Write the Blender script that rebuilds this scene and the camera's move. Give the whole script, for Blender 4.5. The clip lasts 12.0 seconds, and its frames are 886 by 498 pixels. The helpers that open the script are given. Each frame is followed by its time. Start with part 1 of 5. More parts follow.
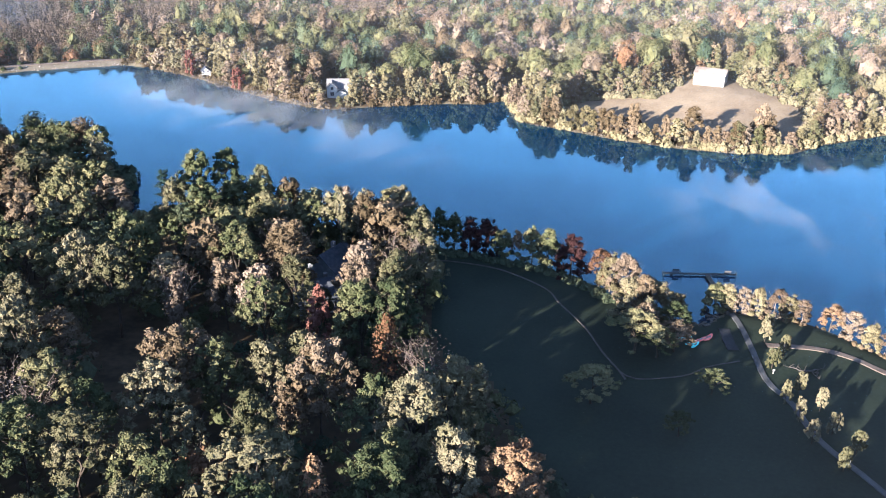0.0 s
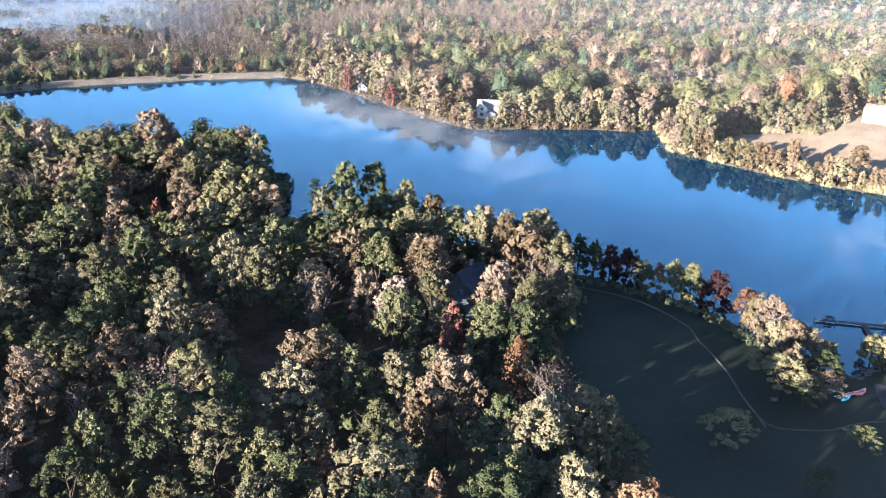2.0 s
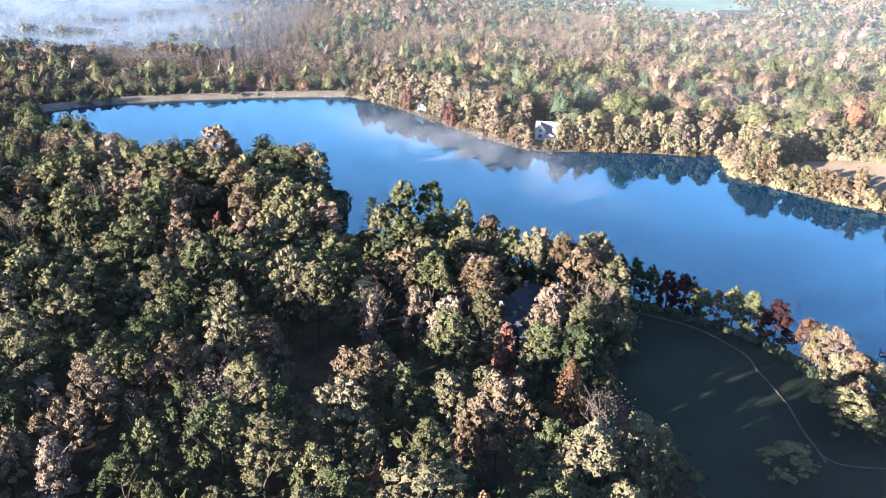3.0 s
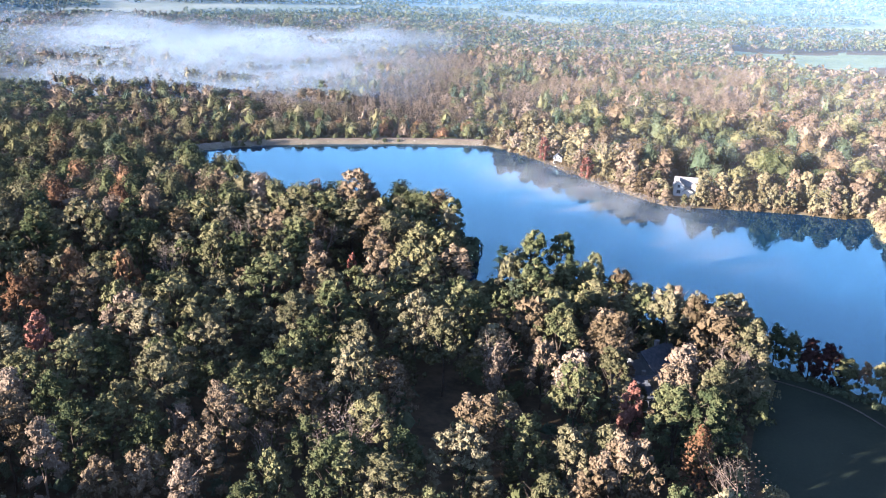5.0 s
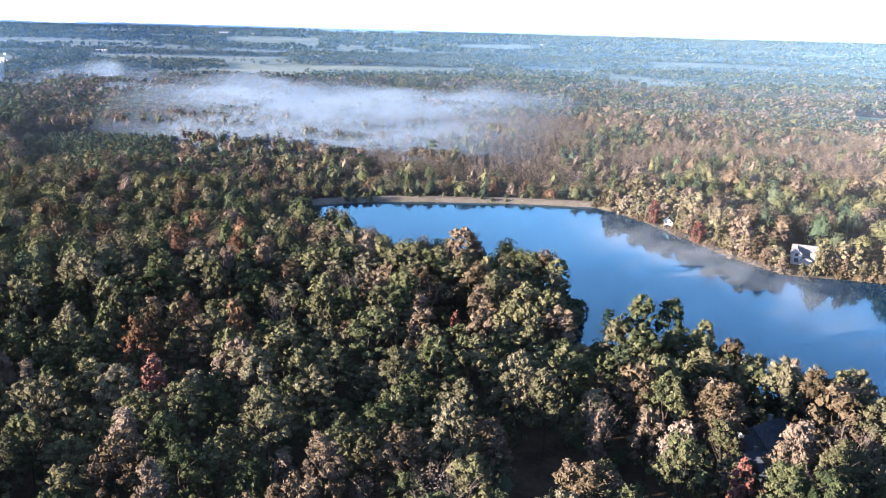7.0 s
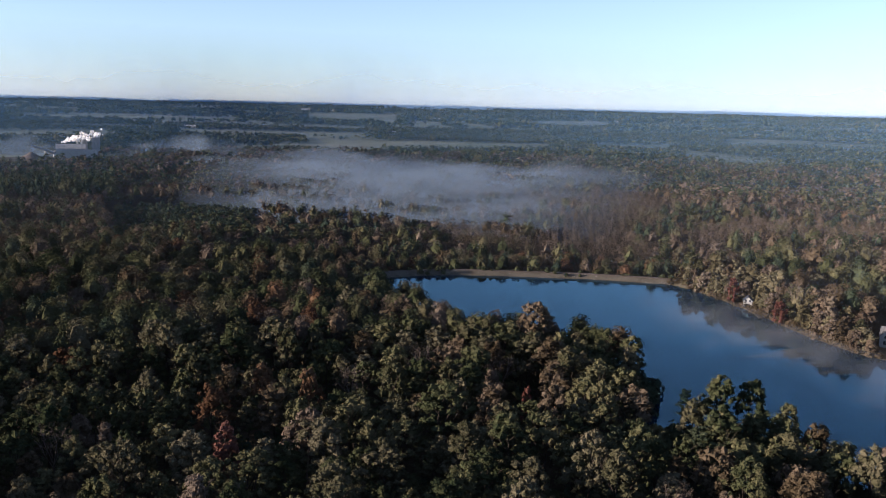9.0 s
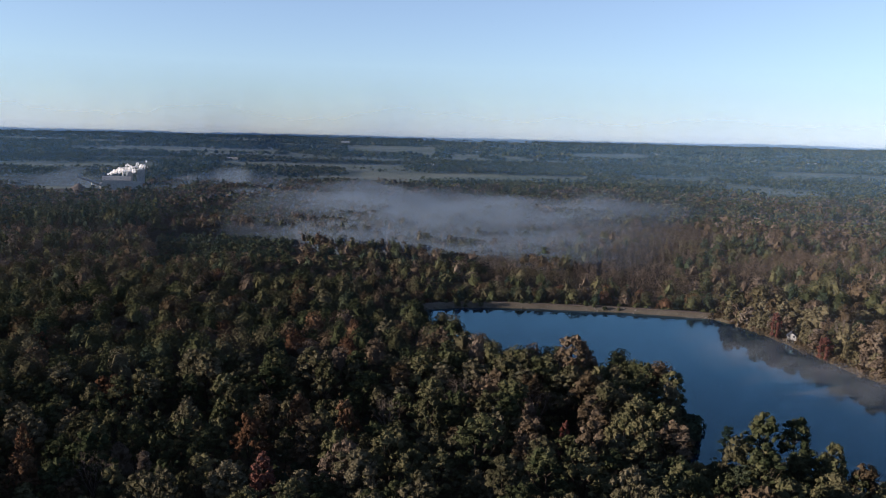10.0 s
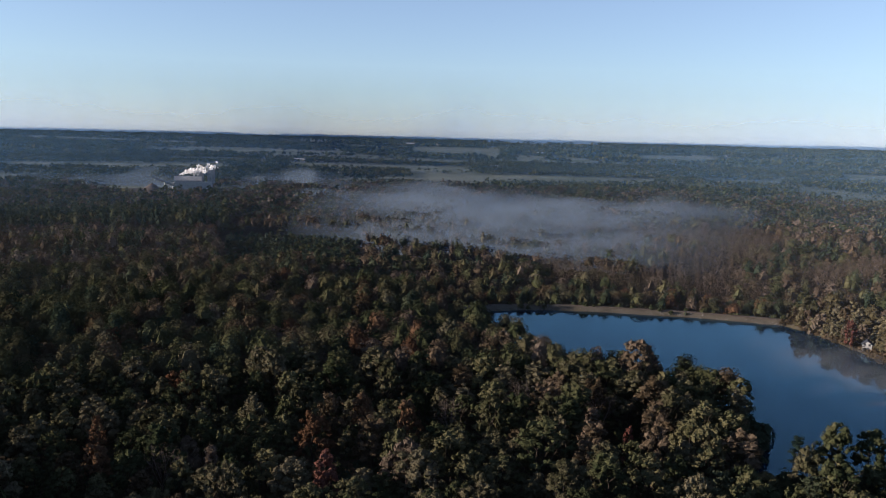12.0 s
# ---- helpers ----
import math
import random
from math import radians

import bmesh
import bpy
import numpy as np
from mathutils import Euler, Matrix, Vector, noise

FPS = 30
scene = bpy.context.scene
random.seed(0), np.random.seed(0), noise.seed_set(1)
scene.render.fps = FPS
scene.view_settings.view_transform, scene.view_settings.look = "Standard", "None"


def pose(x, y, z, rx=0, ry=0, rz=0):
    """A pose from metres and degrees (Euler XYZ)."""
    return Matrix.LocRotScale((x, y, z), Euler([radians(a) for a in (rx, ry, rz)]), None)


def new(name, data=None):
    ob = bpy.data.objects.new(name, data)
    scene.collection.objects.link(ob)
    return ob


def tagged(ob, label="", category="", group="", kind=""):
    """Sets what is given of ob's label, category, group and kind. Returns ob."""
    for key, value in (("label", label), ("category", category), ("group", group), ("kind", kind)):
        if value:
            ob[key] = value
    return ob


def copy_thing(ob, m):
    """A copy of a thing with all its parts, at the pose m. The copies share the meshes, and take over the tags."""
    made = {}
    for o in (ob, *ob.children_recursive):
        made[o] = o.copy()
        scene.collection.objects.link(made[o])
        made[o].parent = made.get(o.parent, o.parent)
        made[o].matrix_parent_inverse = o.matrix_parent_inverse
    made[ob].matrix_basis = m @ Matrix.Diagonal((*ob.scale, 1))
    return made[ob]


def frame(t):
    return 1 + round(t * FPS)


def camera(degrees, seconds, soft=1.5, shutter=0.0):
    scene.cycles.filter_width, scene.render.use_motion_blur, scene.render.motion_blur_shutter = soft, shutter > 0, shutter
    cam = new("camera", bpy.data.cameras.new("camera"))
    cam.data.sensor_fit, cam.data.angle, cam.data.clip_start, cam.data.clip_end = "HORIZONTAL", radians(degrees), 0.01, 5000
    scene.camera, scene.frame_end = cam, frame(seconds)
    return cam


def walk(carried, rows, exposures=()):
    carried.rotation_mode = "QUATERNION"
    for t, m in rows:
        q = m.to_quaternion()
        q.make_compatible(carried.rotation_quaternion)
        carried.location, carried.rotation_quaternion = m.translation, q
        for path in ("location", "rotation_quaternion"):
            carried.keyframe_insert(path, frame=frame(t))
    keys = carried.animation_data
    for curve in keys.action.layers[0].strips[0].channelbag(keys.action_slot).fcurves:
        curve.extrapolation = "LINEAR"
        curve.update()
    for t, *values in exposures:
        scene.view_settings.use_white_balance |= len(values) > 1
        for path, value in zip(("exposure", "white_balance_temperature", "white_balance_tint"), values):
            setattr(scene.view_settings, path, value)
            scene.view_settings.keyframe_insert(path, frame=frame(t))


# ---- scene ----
cam = camera(54.66, 12.0, soft=1.0)
EYE = 85.0
# the aircraft hovers and turns: seconds, heading to the left, pitch up, lean
ROWS = [
    (0.0, 0.00, -23.72, 1.20), (0.5, 3.14, -23.67, 1.29), (1.0, 5.71, -23.43, 1.41), (1.5, 8.03, -22.98, 1.45),
    (2.0, 10.06, -22.50, 1.50), (2.5, 12.12, -21.89, 1.53), (3.0, 14.05, -21.26, 1.54), (5.0, 23.33, -18.24, 1.51),
    (5.5, 25.56, -17.43, 1.49), (6.0, 27.58, -16.57, 1.48), (6.5, 29.25, -15.59, 1.47), (7.0, 30.74, -14.48, 1.44),
    (9.0, 35.82, -9.68, 1.40), (9.5, 37.18, -8.48, 1.40), (10.0, 38.42, -7.59, 1.38), (10.5, 39.54, -7.56, 1.39),
    (11.0, 40.91, -7.56, 1.40), (11.5, 42.28, -7.58, 1.42), (12.0, 42.70, -7.60, 1.40),
]
walk(cam, [(t, pose(0, 0, EYE, 0, 0, yaw) @ pose(0, 0, 0, 90 + pitch, 0, 0) @ pose(0, 0, 0, 0, 0, lean)) for t, yaw, pitch, lean in ROWS],
     [(0.0, 3.7, 5580, 12), (2.5, 3.93, 5680, 13.5), (5.5, 3.98, 5800, 15.5), (7.0, 3.66, 5800, 15.5), (8.0, 2.6, 5850, 15.5), (9.0, 1.8, 6000, 18), (10.0, 1.52, 6000, 16), (12.0, 1.45, 6050, 16)])

# ---- light ----
SUN_ELEV, SUN_TO = 11.8, 39.0       # height of the sun; the way its light goes, degrees east of north (+y)
toward = Vector((math.sin(radians(SUN_TO)) * math.cos(radians(SUN_ELEV)), math.cos(radians(SUN_TO)) * math.cos(radians(SUN_ELEV)), -math.sin(radians(SUN_ELEV))))
sun = new("sun", bpy.data.lights.new("sun", "SUN"))
sun.data.energy, sun.data.angle, sun.data.color = 5.0, radians(0.6), (1.0, 0.82, 0.62)
sun.rotation_euler = toward.to_track_quat("-Z", "Y").to_euler()
sun.location = (-200, -300, 300)
world = bpy.data.worlds.new("sky")
scene.world = world
scene.cycles.transparent_max_bounces = 32
world.use_nodes = True
wn = world.node_tree.nodes
sky = wn.new("ShaderNodeTexSky")
sky.sky_type, sky.sun_disc = "NISHITA", False
sky.sun_elevation, sky.sun_rotation = radians(SUN_ELEV), radians(SUN_TO + 180)
sky.altitude = 600
sky.air_density, sky.dust_density, sky.ozone_density = 1.0, 0.0, 4.0
calm = wn.new("ShaderNodeHueSaturation")
calm.inputs["Saturation"].default_value = 0.73
world.node_tree.links.new(sky.outputs[0], calm.inputs["Color"])
world.node_tree.links.new(calm.outputs[0], wn["Background"].inputs[0])
wn["Background"].inputs[1].default_value = 0.066


# ---- materials ----
class Nodes:
    """A short way to write node materials."""

    def __init__(self, name):
        self.mat = bpy.data.materials.new(name)
        self.mat.use_nodes = True
        self.tree = self.mat.node_tree
        self.tree.nodes.clear()
        self.out = self.tree.nodes.new("ShaderNodeOutputMaterial")

    def add(self, kind, **values):
        n = self.tree.nodes.new("ShaderNode" + kind)
        for k, v in values.items():
            k = k.replace("_", " ")
            if isinstance(v, bpy.types.NodeSocket):
                self.tree.links.new(v, n.inputs[k])
            else:
                n.inputs[k].default_value = v
        return n

    def ramp(self, fac, *stops):
        n = self.tree.nodes.new("ShaderNodeValToRGB")
        self.tree.links.new(fac, n.inputs[0])
        e = n.color_ramp.elements
        while len(e) < len(stops):
            e.new(0.5)
        for s, (p, c) in zip(e, stops):
            s.position, s.color = p, (*c, 1) if len(c) == 3 else c
        return n.outputs[0]

    def math(self, op, a, b=0.0):
        n = self.tree.nodes.new("ShaderNodeMath")
        n.operation = op
        for i, v in enumerate((a, b)):
            if isinstance(v, bpy.types.NodeSocket):
                self.tree.links.new(v, n.inputs[i])
            else:
                n.inputs[i].default_value = v
        return n.outputs[0]

    def mix(self, fac, a, b, blend="MIX"):
        n = self.tree.nodes.new("ShaderNodeMix")
        n.data_type, n.blend_type = "RGBA", blend
        for i, v in ((0, fac), (6, a), (7, b)):
            if isinstance(v, bpy.types.NodeSocket):
                self.tree.links.new(v, n.inputs[i])
            else:
                n.inputs[i].default_value = v if i == 0 else (*v, 1)
        return n.outputs[2]

    def coords(self, kind="Object"):
        return self.tree.nodes.new("ShaderNodeTexCoord").outputs[kind]

    def place(self):
        return self.tree.nodes.new("ShaderNodeNewGeometry").outputs["Position"]

    def noise(self, scale, detail=3.0, vector=None, rough=0.55):
        n = self.add("TexNoise", Scale=scale, Detail=detail, Roughness=rough)
        self.tree.links.new(vector or self.place(), n.inputs["Vector"])
        return n.outputs[0]

    def done(self, shader):
        self.tree.links.new(shader.outputs[0] if hasattr(shader, "outputs") else shader, self.out.inputs[0])
        return self.mat


def surface(name, a, b, scale=0.5, rough=0.85, metal=0.0, bump=0.0, fine=6.0):
    """Two colours mixed by coarse and fine noise, with a little relief."""
    n = Nodes(name)
    coarse, grain = n.noise(scale, 4), n.noise(scale * fine, 4)
    both = n.math("ADD", n.math("MULTIPLY", coarse, 0.6), n.math("MULTIPLY", grain, 0.4))
    colour = n.ramp(both, (0.36, a), (0.64, b))
    sh = n.add("BsdfPrincipled", Base_Color=colour, Roughness=rough, Metallic=metal, Specular_IOR_Level=0.5 if rough < 0.8 else 0.08)
    if bump:
        bu = n.add("Bump", Strength=0.6, Distance=bump, Height=both)
        n.tree.links.new(bu.outputs[0], sh.inputs["Normal"])
    return n.done(sh)


def leaves(name, a, b, c, through_light=0.05, massed=False):
    """Foliage: hue by tree, tone by patch and by single leaf clump; hollows shaded in the colour."""
    n = Nodes(name)
    if massed:
        one = n.add("Attribute")
        one.attribute_name = "tone"
        info = one.outputs["Fac"]
    else:
        info = n.tree.nodes.new("ShaderNodeObjectInfo").outputs["Random"]
    island = n.tree.nodes.new("ShaderNodeNewGeometry").outputs["Random Per Island"]
    patch = n.noise(0.11, 2)
    f = n.math("ADD", n.math("MULTIPLY", n.math("ADD", patch, -0.5), 0.9 if massed else 1.7), n.math("ADD", n.math("MULTIPLY", island, 0.12 if massed else 0.34), n.math("ADD", n.math("MULTIPLY", info, 0.54 if massed else 0.66), 0.15 if massed else 0.02)))
    colour = n.ramp(f, (0.1, a), (0.5, b), (0.95, c))
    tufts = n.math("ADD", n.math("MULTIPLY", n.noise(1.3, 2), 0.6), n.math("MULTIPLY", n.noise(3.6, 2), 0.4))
    relief = n.add("Bump", Strength=0.8, Distance=1.0, Height=tufts)
    # shade between tufts painted in: low relief is mixed towards the darkest tone
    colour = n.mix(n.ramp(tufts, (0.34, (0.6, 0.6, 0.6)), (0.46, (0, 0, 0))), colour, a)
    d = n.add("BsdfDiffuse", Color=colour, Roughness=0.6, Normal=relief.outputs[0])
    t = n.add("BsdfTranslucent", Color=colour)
    m = n.add("MixShader", Fac=through_light)
    n.tree.links.new(d.outputs[0], m.inputs[1])
    n.tree.links.new(t.outputs[0], m.inputs[2])
    return n.done(m)


FOLIAGE = {
    "green": ("oak_leaves", (0.0193, 0.0258, 0.0133), (0.0462, 0.0502, 0.0252), (0.0906, 0.0841, 0.0456)),
    "olive": ("hickory_leaves", (0.0286, 0.0301, 0.0160), (0.0587, 0.0553, 0.0324), (0.0935, 0.0834, 0.0554)),
    "tan": ("beech_leaves", (0.0293, 0.0227, 0.0139), (0.0605, 0.0463, 0.0299), (0.0975, 0.0756, 0.0553)),
    "rust": ("rust_leaves", (0.0435, 0.0240, 0.0143), (0.0775, 0.0446, 0.0266), (0.1068, 0.0740, 0.0461)),
    "red": ("red_leaves", (0.0425, 0.0174, 0.0135), (0.0737, 0.0294, 0.0237), (0.1006, 0.0501, 0.0406)),
    "cream": ("cream_leaves", (0.0390, 0.0345, 0.0196), (0.0722, 0.0637, 0.0372), (0.1085, 0.0960, 0.0590)),
    "rose": ("rose_leaves", (0.0410, 0.0305, 0.0222), (0.0723, 0.0559, 0.0422), (0.1035, 0.0854, 0.0656)),
    "plum": ("plum_leaves", (0.0091, 0.0050, 0.0060), (0.0173, 0.0090, 0.0098), (0.0310, 0.0150, 0.0142)),
    "yellow": ("yellow_leaves", (0.0515, 0.0379, 0.0213), (0.0879, 0.0666, 0.0418), (0.1194, 0.0953, 0.0663)),
    "pine": ("pine_needles", (0.0135, 0.0229, 0.0165), (0.0305, 0.0417, 0.0265), (0.0620, 0.0692, 0.0410), 0.08),
    "grey": ("thin_leaves", (0.0484, 0.0375, 0.0282), (0.0889, 0.0694, 0.0533), (0.1295, 0.1037, 0.0822)),
}
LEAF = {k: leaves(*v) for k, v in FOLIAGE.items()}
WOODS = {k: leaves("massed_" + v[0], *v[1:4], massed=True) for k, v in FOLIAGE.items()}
BARK = surface("bark", (0.014, 0.011, 0.009), (0.034, 0.028, 0.023), 1.2, 0.95)
PALE_BARK = surface("pale_bark", (0.052, 0.041, 0.035), (0.105, 0.086, 0.074), 1.2, 0.9)
LITTER = surface("leaf_litter", (0.014, 0.011, 0.007), (0.04, 0.029, 0.017), 0.12, 0.95, bump=0.1)
# meadow shade is put into this colour: far darker than sunlit grass
SHADED_GRASS = surface("mown_grass_in_shade", (0.0045, 0.0085, 0.006), (0.011, 0.016, 0.0105), 0.05, 0.9, bump=0.03, fine=30)
DRY_GRASS = surface("dry_grass", (0.078, 0.06, 0.043), (0.128, 0.105, 0.076), 0.09, 0.95, bump=0.04, fine=16)
PALE_GRASS = surface("pale_pasture", (0.04, 0.062, 0.038), (0.075, 0.095, 0.058), 0.02, 0.95)
BANK = surface("dam_grass", (0.046, 0.04, 0.03), (0.085, 0.075, 0.06), 0.2, 0.95, bump=0.05, fine=9)
FARMLAND = surface("farmland", (0.05, 0.065, 0.048), (0.11, 0.12, 0.1), 0.006, 0.95, fine=7)
MUD = surface("lake_bed", (0.03, 0.026, 0.018), (0.07, 0.06, 0.04), 0.3, 0.8)
GRAVEL = surface("pale_gravel", (0.042, 0.034, 0.029), (0.085, 0.07, 0.06), 0.6, 0.95, bump=0.02)
PATH = surface("worn_path", (0.03, 0.026, 0.024), (0.055, 0.048, 0.044), 0.6, 0.95, bump=0.02)
ASPHALT = surface("worn_asphalt", (0.026, 0.028, 0.03), (0.05, 0.051, 0.053), 0.4, 0.85, bump=0.01)
DARK_ASPHALT = surface("dark_asphalt", (0.011, 0.012, 0.014), (0.022, 0.023, 0.026), 0.5, 0.9, bump=0.01)
STONE = surface("riprap_stone", (0.03, 0.027, 0.023), (0.075, 0.066, 0.057), 0.8, 0.9)
PALE_STONE = surface("pale_riprap", (0.08, 0.075, 0.068), (0.17, 0.16, 0.15), 0.8, 0.9)


def water_material():
    n = Nodes("lake_water")
    ripple = n.add("Bump", Strength=0.25, Distance=0.02, Height=n.noise(0.9, 3))
    deep = n.add("BsdfDiffuse", Color=(0.002, 0.0115, 0.028, 1))
    shine = n.add("BsdfGlossy", Color=(0.39, 0.66, 0.77, 1), Roughness=0.03)
    fres = n.add("Fresnel", IOR=1.34)
    for s in (shine, fres):
        n.tree.links.new(ripple.outputs[0], s.inputs["Normal"])
    m = n.add("MixShader", Fac=fres.outputs[0])
    n.tree.links.new(deep.outputs[0], m.inputs[1])
    n.tree.links.new(shine.outputs[0], m.inputs[2])
    return n.done(m)


WATER = water_material()


def vapour(name, density, scale, low, high, stretch=(1, 1, 1)):
    """Thin mist: clear where the noise is low and towards the rim of its sheet."""
    n = Nodes(name)
    mp = n.add("Mapping", Scale=stretch, Vector=n.place())
    cloud = n.ramp(n.noise(scale, 5, mp.outputs[0], 0.6), (low, (0, 0, 0)), (high, (1, 1, 1)))
    centred = n.add("Mapping", Location=(-1, -1, 0), Scale=(2, 2, 0), Vector=n.coords("Generated"))
    sph = n.tree.nodes.new("ShaderNodeTexGradient")
    sph.gradient_type = "SPHERICAL"
    n.tree.links.new(centred.outputs[0], sph.inputs[0])
    rim = n.ramp(sph.outputs[0], (0.0, (0, 0, 0)), (0.55, (1, 1, 1)))
    fac = n.math("MULTIPLY", n.math("MULTIPLY", cloud, rim), density)
    d = n.add("BsdfDiffuse", Color=(0.9, 0.9, 0.9, 1))
    t = n.add("BsdfTranslucent", Color=(0.9, 0.9, 0.9, 1))
    half = n.add("MixShader", Fac=0.5)
    n.tree.links.new(d.outputs[0], half.inputs[1])
    n.tree.links.new(t.outputs[0], half.inputs[2])
    m = n.add("MixShader", Fac=fac)
    n.tree.links.new(n.tree.nodes.new("ShaderNodeBsdfTransparent").outputs[0], m.inputs[1])
    n.tree.links.new(half.outputs[0], m.inputs[2])
    return n.done(m)


def billow(name, density, scale):
    """An upright veil of fog: puffed and ragged above, thin at both ends."""
    n = Nodes(name)
    mp = n.add("Mapping", Scale=(1.0, 0.7, 3.4), Vector=n.place())
    cloud = n.noise(scale, 4, mp.outputs[0], 0.5)
    sep = n.add("SeparateXYZ", Vector=n.coords("Generated"))
    ends = n.math("MULTIPLY", n.ramp(sep.outputs[0], (0.0, (0, 0, 0)), (0.4, (1, 1, 1))), n.ramp(sep.outputs[0], (0.72, (1, 1, 1)), (1.0, (0, 0, 0))))
    rise = n.math("ADD", n.math("MULTIPLY", n.math("SUBTRACT", 1.0, sep.outputs[2]), 2.0), n.math("MULTIPLY", n.math("ADD", cloud, -0.5), 4.0))
    body = n.ramp(rise, (0.35, (0, 0, 0)), (1.35, (1, 1, 1)))
    fac = n.math("MULTIPLY", n.math("MULTIPLY", body, ends), density)
    d = n.add("BsdfDiffuse", Color=(0.133, 0.18, 0.25, 1))
    t = n.add("BsdfTranslucent", Color=(0.133, 0.18, 0.25, 1))
    half = n.add("MixShader", Fac=0.5)
    n.tree.links.new(d.outputs[0], half.inputs[1])
    n.tree.links.new(t.outputs[0], half.inputs[2])
    m = n.add("MixShader", Fac=fac)
    n.tree.links.new(n.tree.nodes.new("ShaderNodeBsdfTransparent").outputs[0], m.inputs[1])
    n.tree.links.new(half.outputs[0], m.inputs[2])
    return n.done(m)


# ---- mesh helpers ----
def mesh_of(name, verts, faces, materials):
    """A mesh from arrays: verts (n, 3), faces (m, 3 or 4)."""
    me = bpy.data.meshes.new(name)
    verts, faces = np.asarray(verts, np.float32), np.asarray(faces, np.int32)
    k = faces.shape[1]
    me.vertices.add(len(verts))
    me.vertices.foreach_set("co", verts.ravel())
    me.loops.add(faces.size)
    me.loops.foreach_set("vertex_index", faces.ravel())
    me.polygons.add(len(faces))
    me.polygons.foreach_set("loop_start", np.arange(0, faces.size, k, dtype=np.int32))
    for m in materials if isinstance(materials, (list, tuple)) else [materials]:
        me.materials.append(m)
    me.polygons.foreach_set("use_smooth", np.zeros(len(faces), bool))
    me.update(calc_edges=True)
    return me


def part(name, me, parent, label=""):
    ob = new(name, me)
    ob.parent = parent
    return tagged(ob, label)


def bm_mesh(name, bm, material):
    me = bpy.data.meshes.new(name)
    bm.to_mesh(me)
    bm.free()
    me.materials.append(material)
    return me


def boxes(name, material, *items, bevel=0.0):
    """One mesh of boxes: (cx, cy, cz, sx, sy, sz[, turn])."""
    bm = bmesh.new()
    for it in items:
        cx, cy, cz, sx, sy, sz = it[:6]
        m = pose(cx, cy, cz, 0, 0, it[6] if len(it) > 6 else 0) @ Matrix.Diagonal((sx, sy, sz, 1))
        bmesh.ops.create_cube(bm, size=1, matrix=m)
    if bevel:
        bmesh.ops.bevel(bm, geom=bm.edges[:], offset=bevel, segments=1, affect="EDGES")
    return bm_mesh(name, bm, material)


def tubes(segments, sides=5):
    """Tapered tubes: (ax, ay, az, bx, by, bz, ra, rb) rows to verts and quads."""
    s = np.asarray(segments, float)
    a, b, ra, rb = s[:, :3], s[:, 3:6], s[:, 6], s[:, 7]
    w = b - a
    w /= np.linalg.norm(w, axis=1)[:, None] + 1e-9
    ref = np.where(np.abs(w[:, 2:3]) > 0.9, [[1.0, 0, 0]], [[0, 0, 1.0]])
    u = np.cross(w, ref)
    u /= np.linalg.norm(u, axis=1)[:, None]
    v = np.cross(w, u)
    ang = np.arange(sides) * 2 * np.pi / sides
    ring = u[:, None] * np.cos(ang)[None, :, None] + v[:, None] * np.sin(ang)[None, :, None]
    vs = np.concatenate([a[:, None] + ring * ra[:, None, None], b[:, None] + ring * rb[:, None, None]], 1)
    i = np.arange(sides)
    f = np.stack([i, (i + 1) % sides, (i + 1) % sides + sides, i + sides], 1)
    faces = (f[None] + (np.arange(len(s)) * 2 * sides)[:, None, None]).reshape(-1, 4)
    return vs.reshape(-1, 3), faces


# ---- the plan ----
LAKE = np.array([
    (-149, 399), (-130, 390), (-106, 371), (-92, 359), (-74, 342), (-53, 328), (-44, 325.5), (-31, 330), (-17, 334), (0, 338),
    (14, 338.5), (24, 345), (25.5, 330), (28, 314), (43.5, 303), (62, 291), (80, 283), (98, 278.5), (117, 279), (131, 290),
    (161, 305), (230, 330), (330, 300), (430, 220), (430, 130), (220, 108), (140, 116), (104, 130), (87, 145), (82, 152.5),
    (77, 158), (66, 161.5), (61, 163), (55, 157), (50, 158), (39, 168), (31, 178.6), (26, 182), (20, 186.4), (10, 189.3),
    (-2, 195), (-12, 201), (-28, 198), (-42, 208), (-58, 216), (-72, 208), (-84, 203), (-87, 222)], float)
LAKE_WEST = np.array([(-90, 238), (-104, 250), (-130, 254), (-150, 247), (-168, 243), (-190, 258), (-225, 276), (-256, 300), (-262, 318), (-253, 333), (-240, 347), (-220, 361), (-187, 382)], float)
LAKE = np.concatenate([LAKE, LAKE_WEST])
DAM = np.array([(-270, 306), (-262, 318), (-253, 333), (-240, 347), (-220, 361), (-187, 382), (-149, 399)], float)
MEADOW = np.array([(-4, 196), (-3, 187), (-1.5, 169), (-2, 149), (0, 140), (9, 133), (11.6, 119), (15, 107), (17, 100), (22, 90), (38, 80), (62, 68), (84, 58), (120, 70), (150, 118), (104, 134), (87, 149), (61, 167), (39, 172), (20, 190)], float)
CLEARING = np.array([(40, 312), (50, 336), (70, 339), (82, 336), (94, 350), (99, 358), (119, 354), (122, 340), (136, 326), (137, 308), (128, 297), (117, 284), (98, 284), (80, 289), (62, 297)], float)
PLANT_YARD = np.array([(-1180, 500), (-890, 465), (-840, 570), (-960, 690), (-1140, 650)], float)


PASTURE = np.array([(-85, 900), (70, 915), (95, 1060), (20, 1090), (-105, 1070)], float)


def inside(poly, x, y):
    x0, y0 = poly[:, 0], poly[:, 1]
    x1, y1 = np.roll(x0, -1), np.roll(y0, -1)
    hit = np.zeros(np.shape(x), bool)
    for a, b, c, d in zip(x0, y0, x1, y1):
        if b != d:
            hit ^= ((b > y) != (d > y)) & (x < (c - a) * (y - b) / (d - b) + a)
    return hit


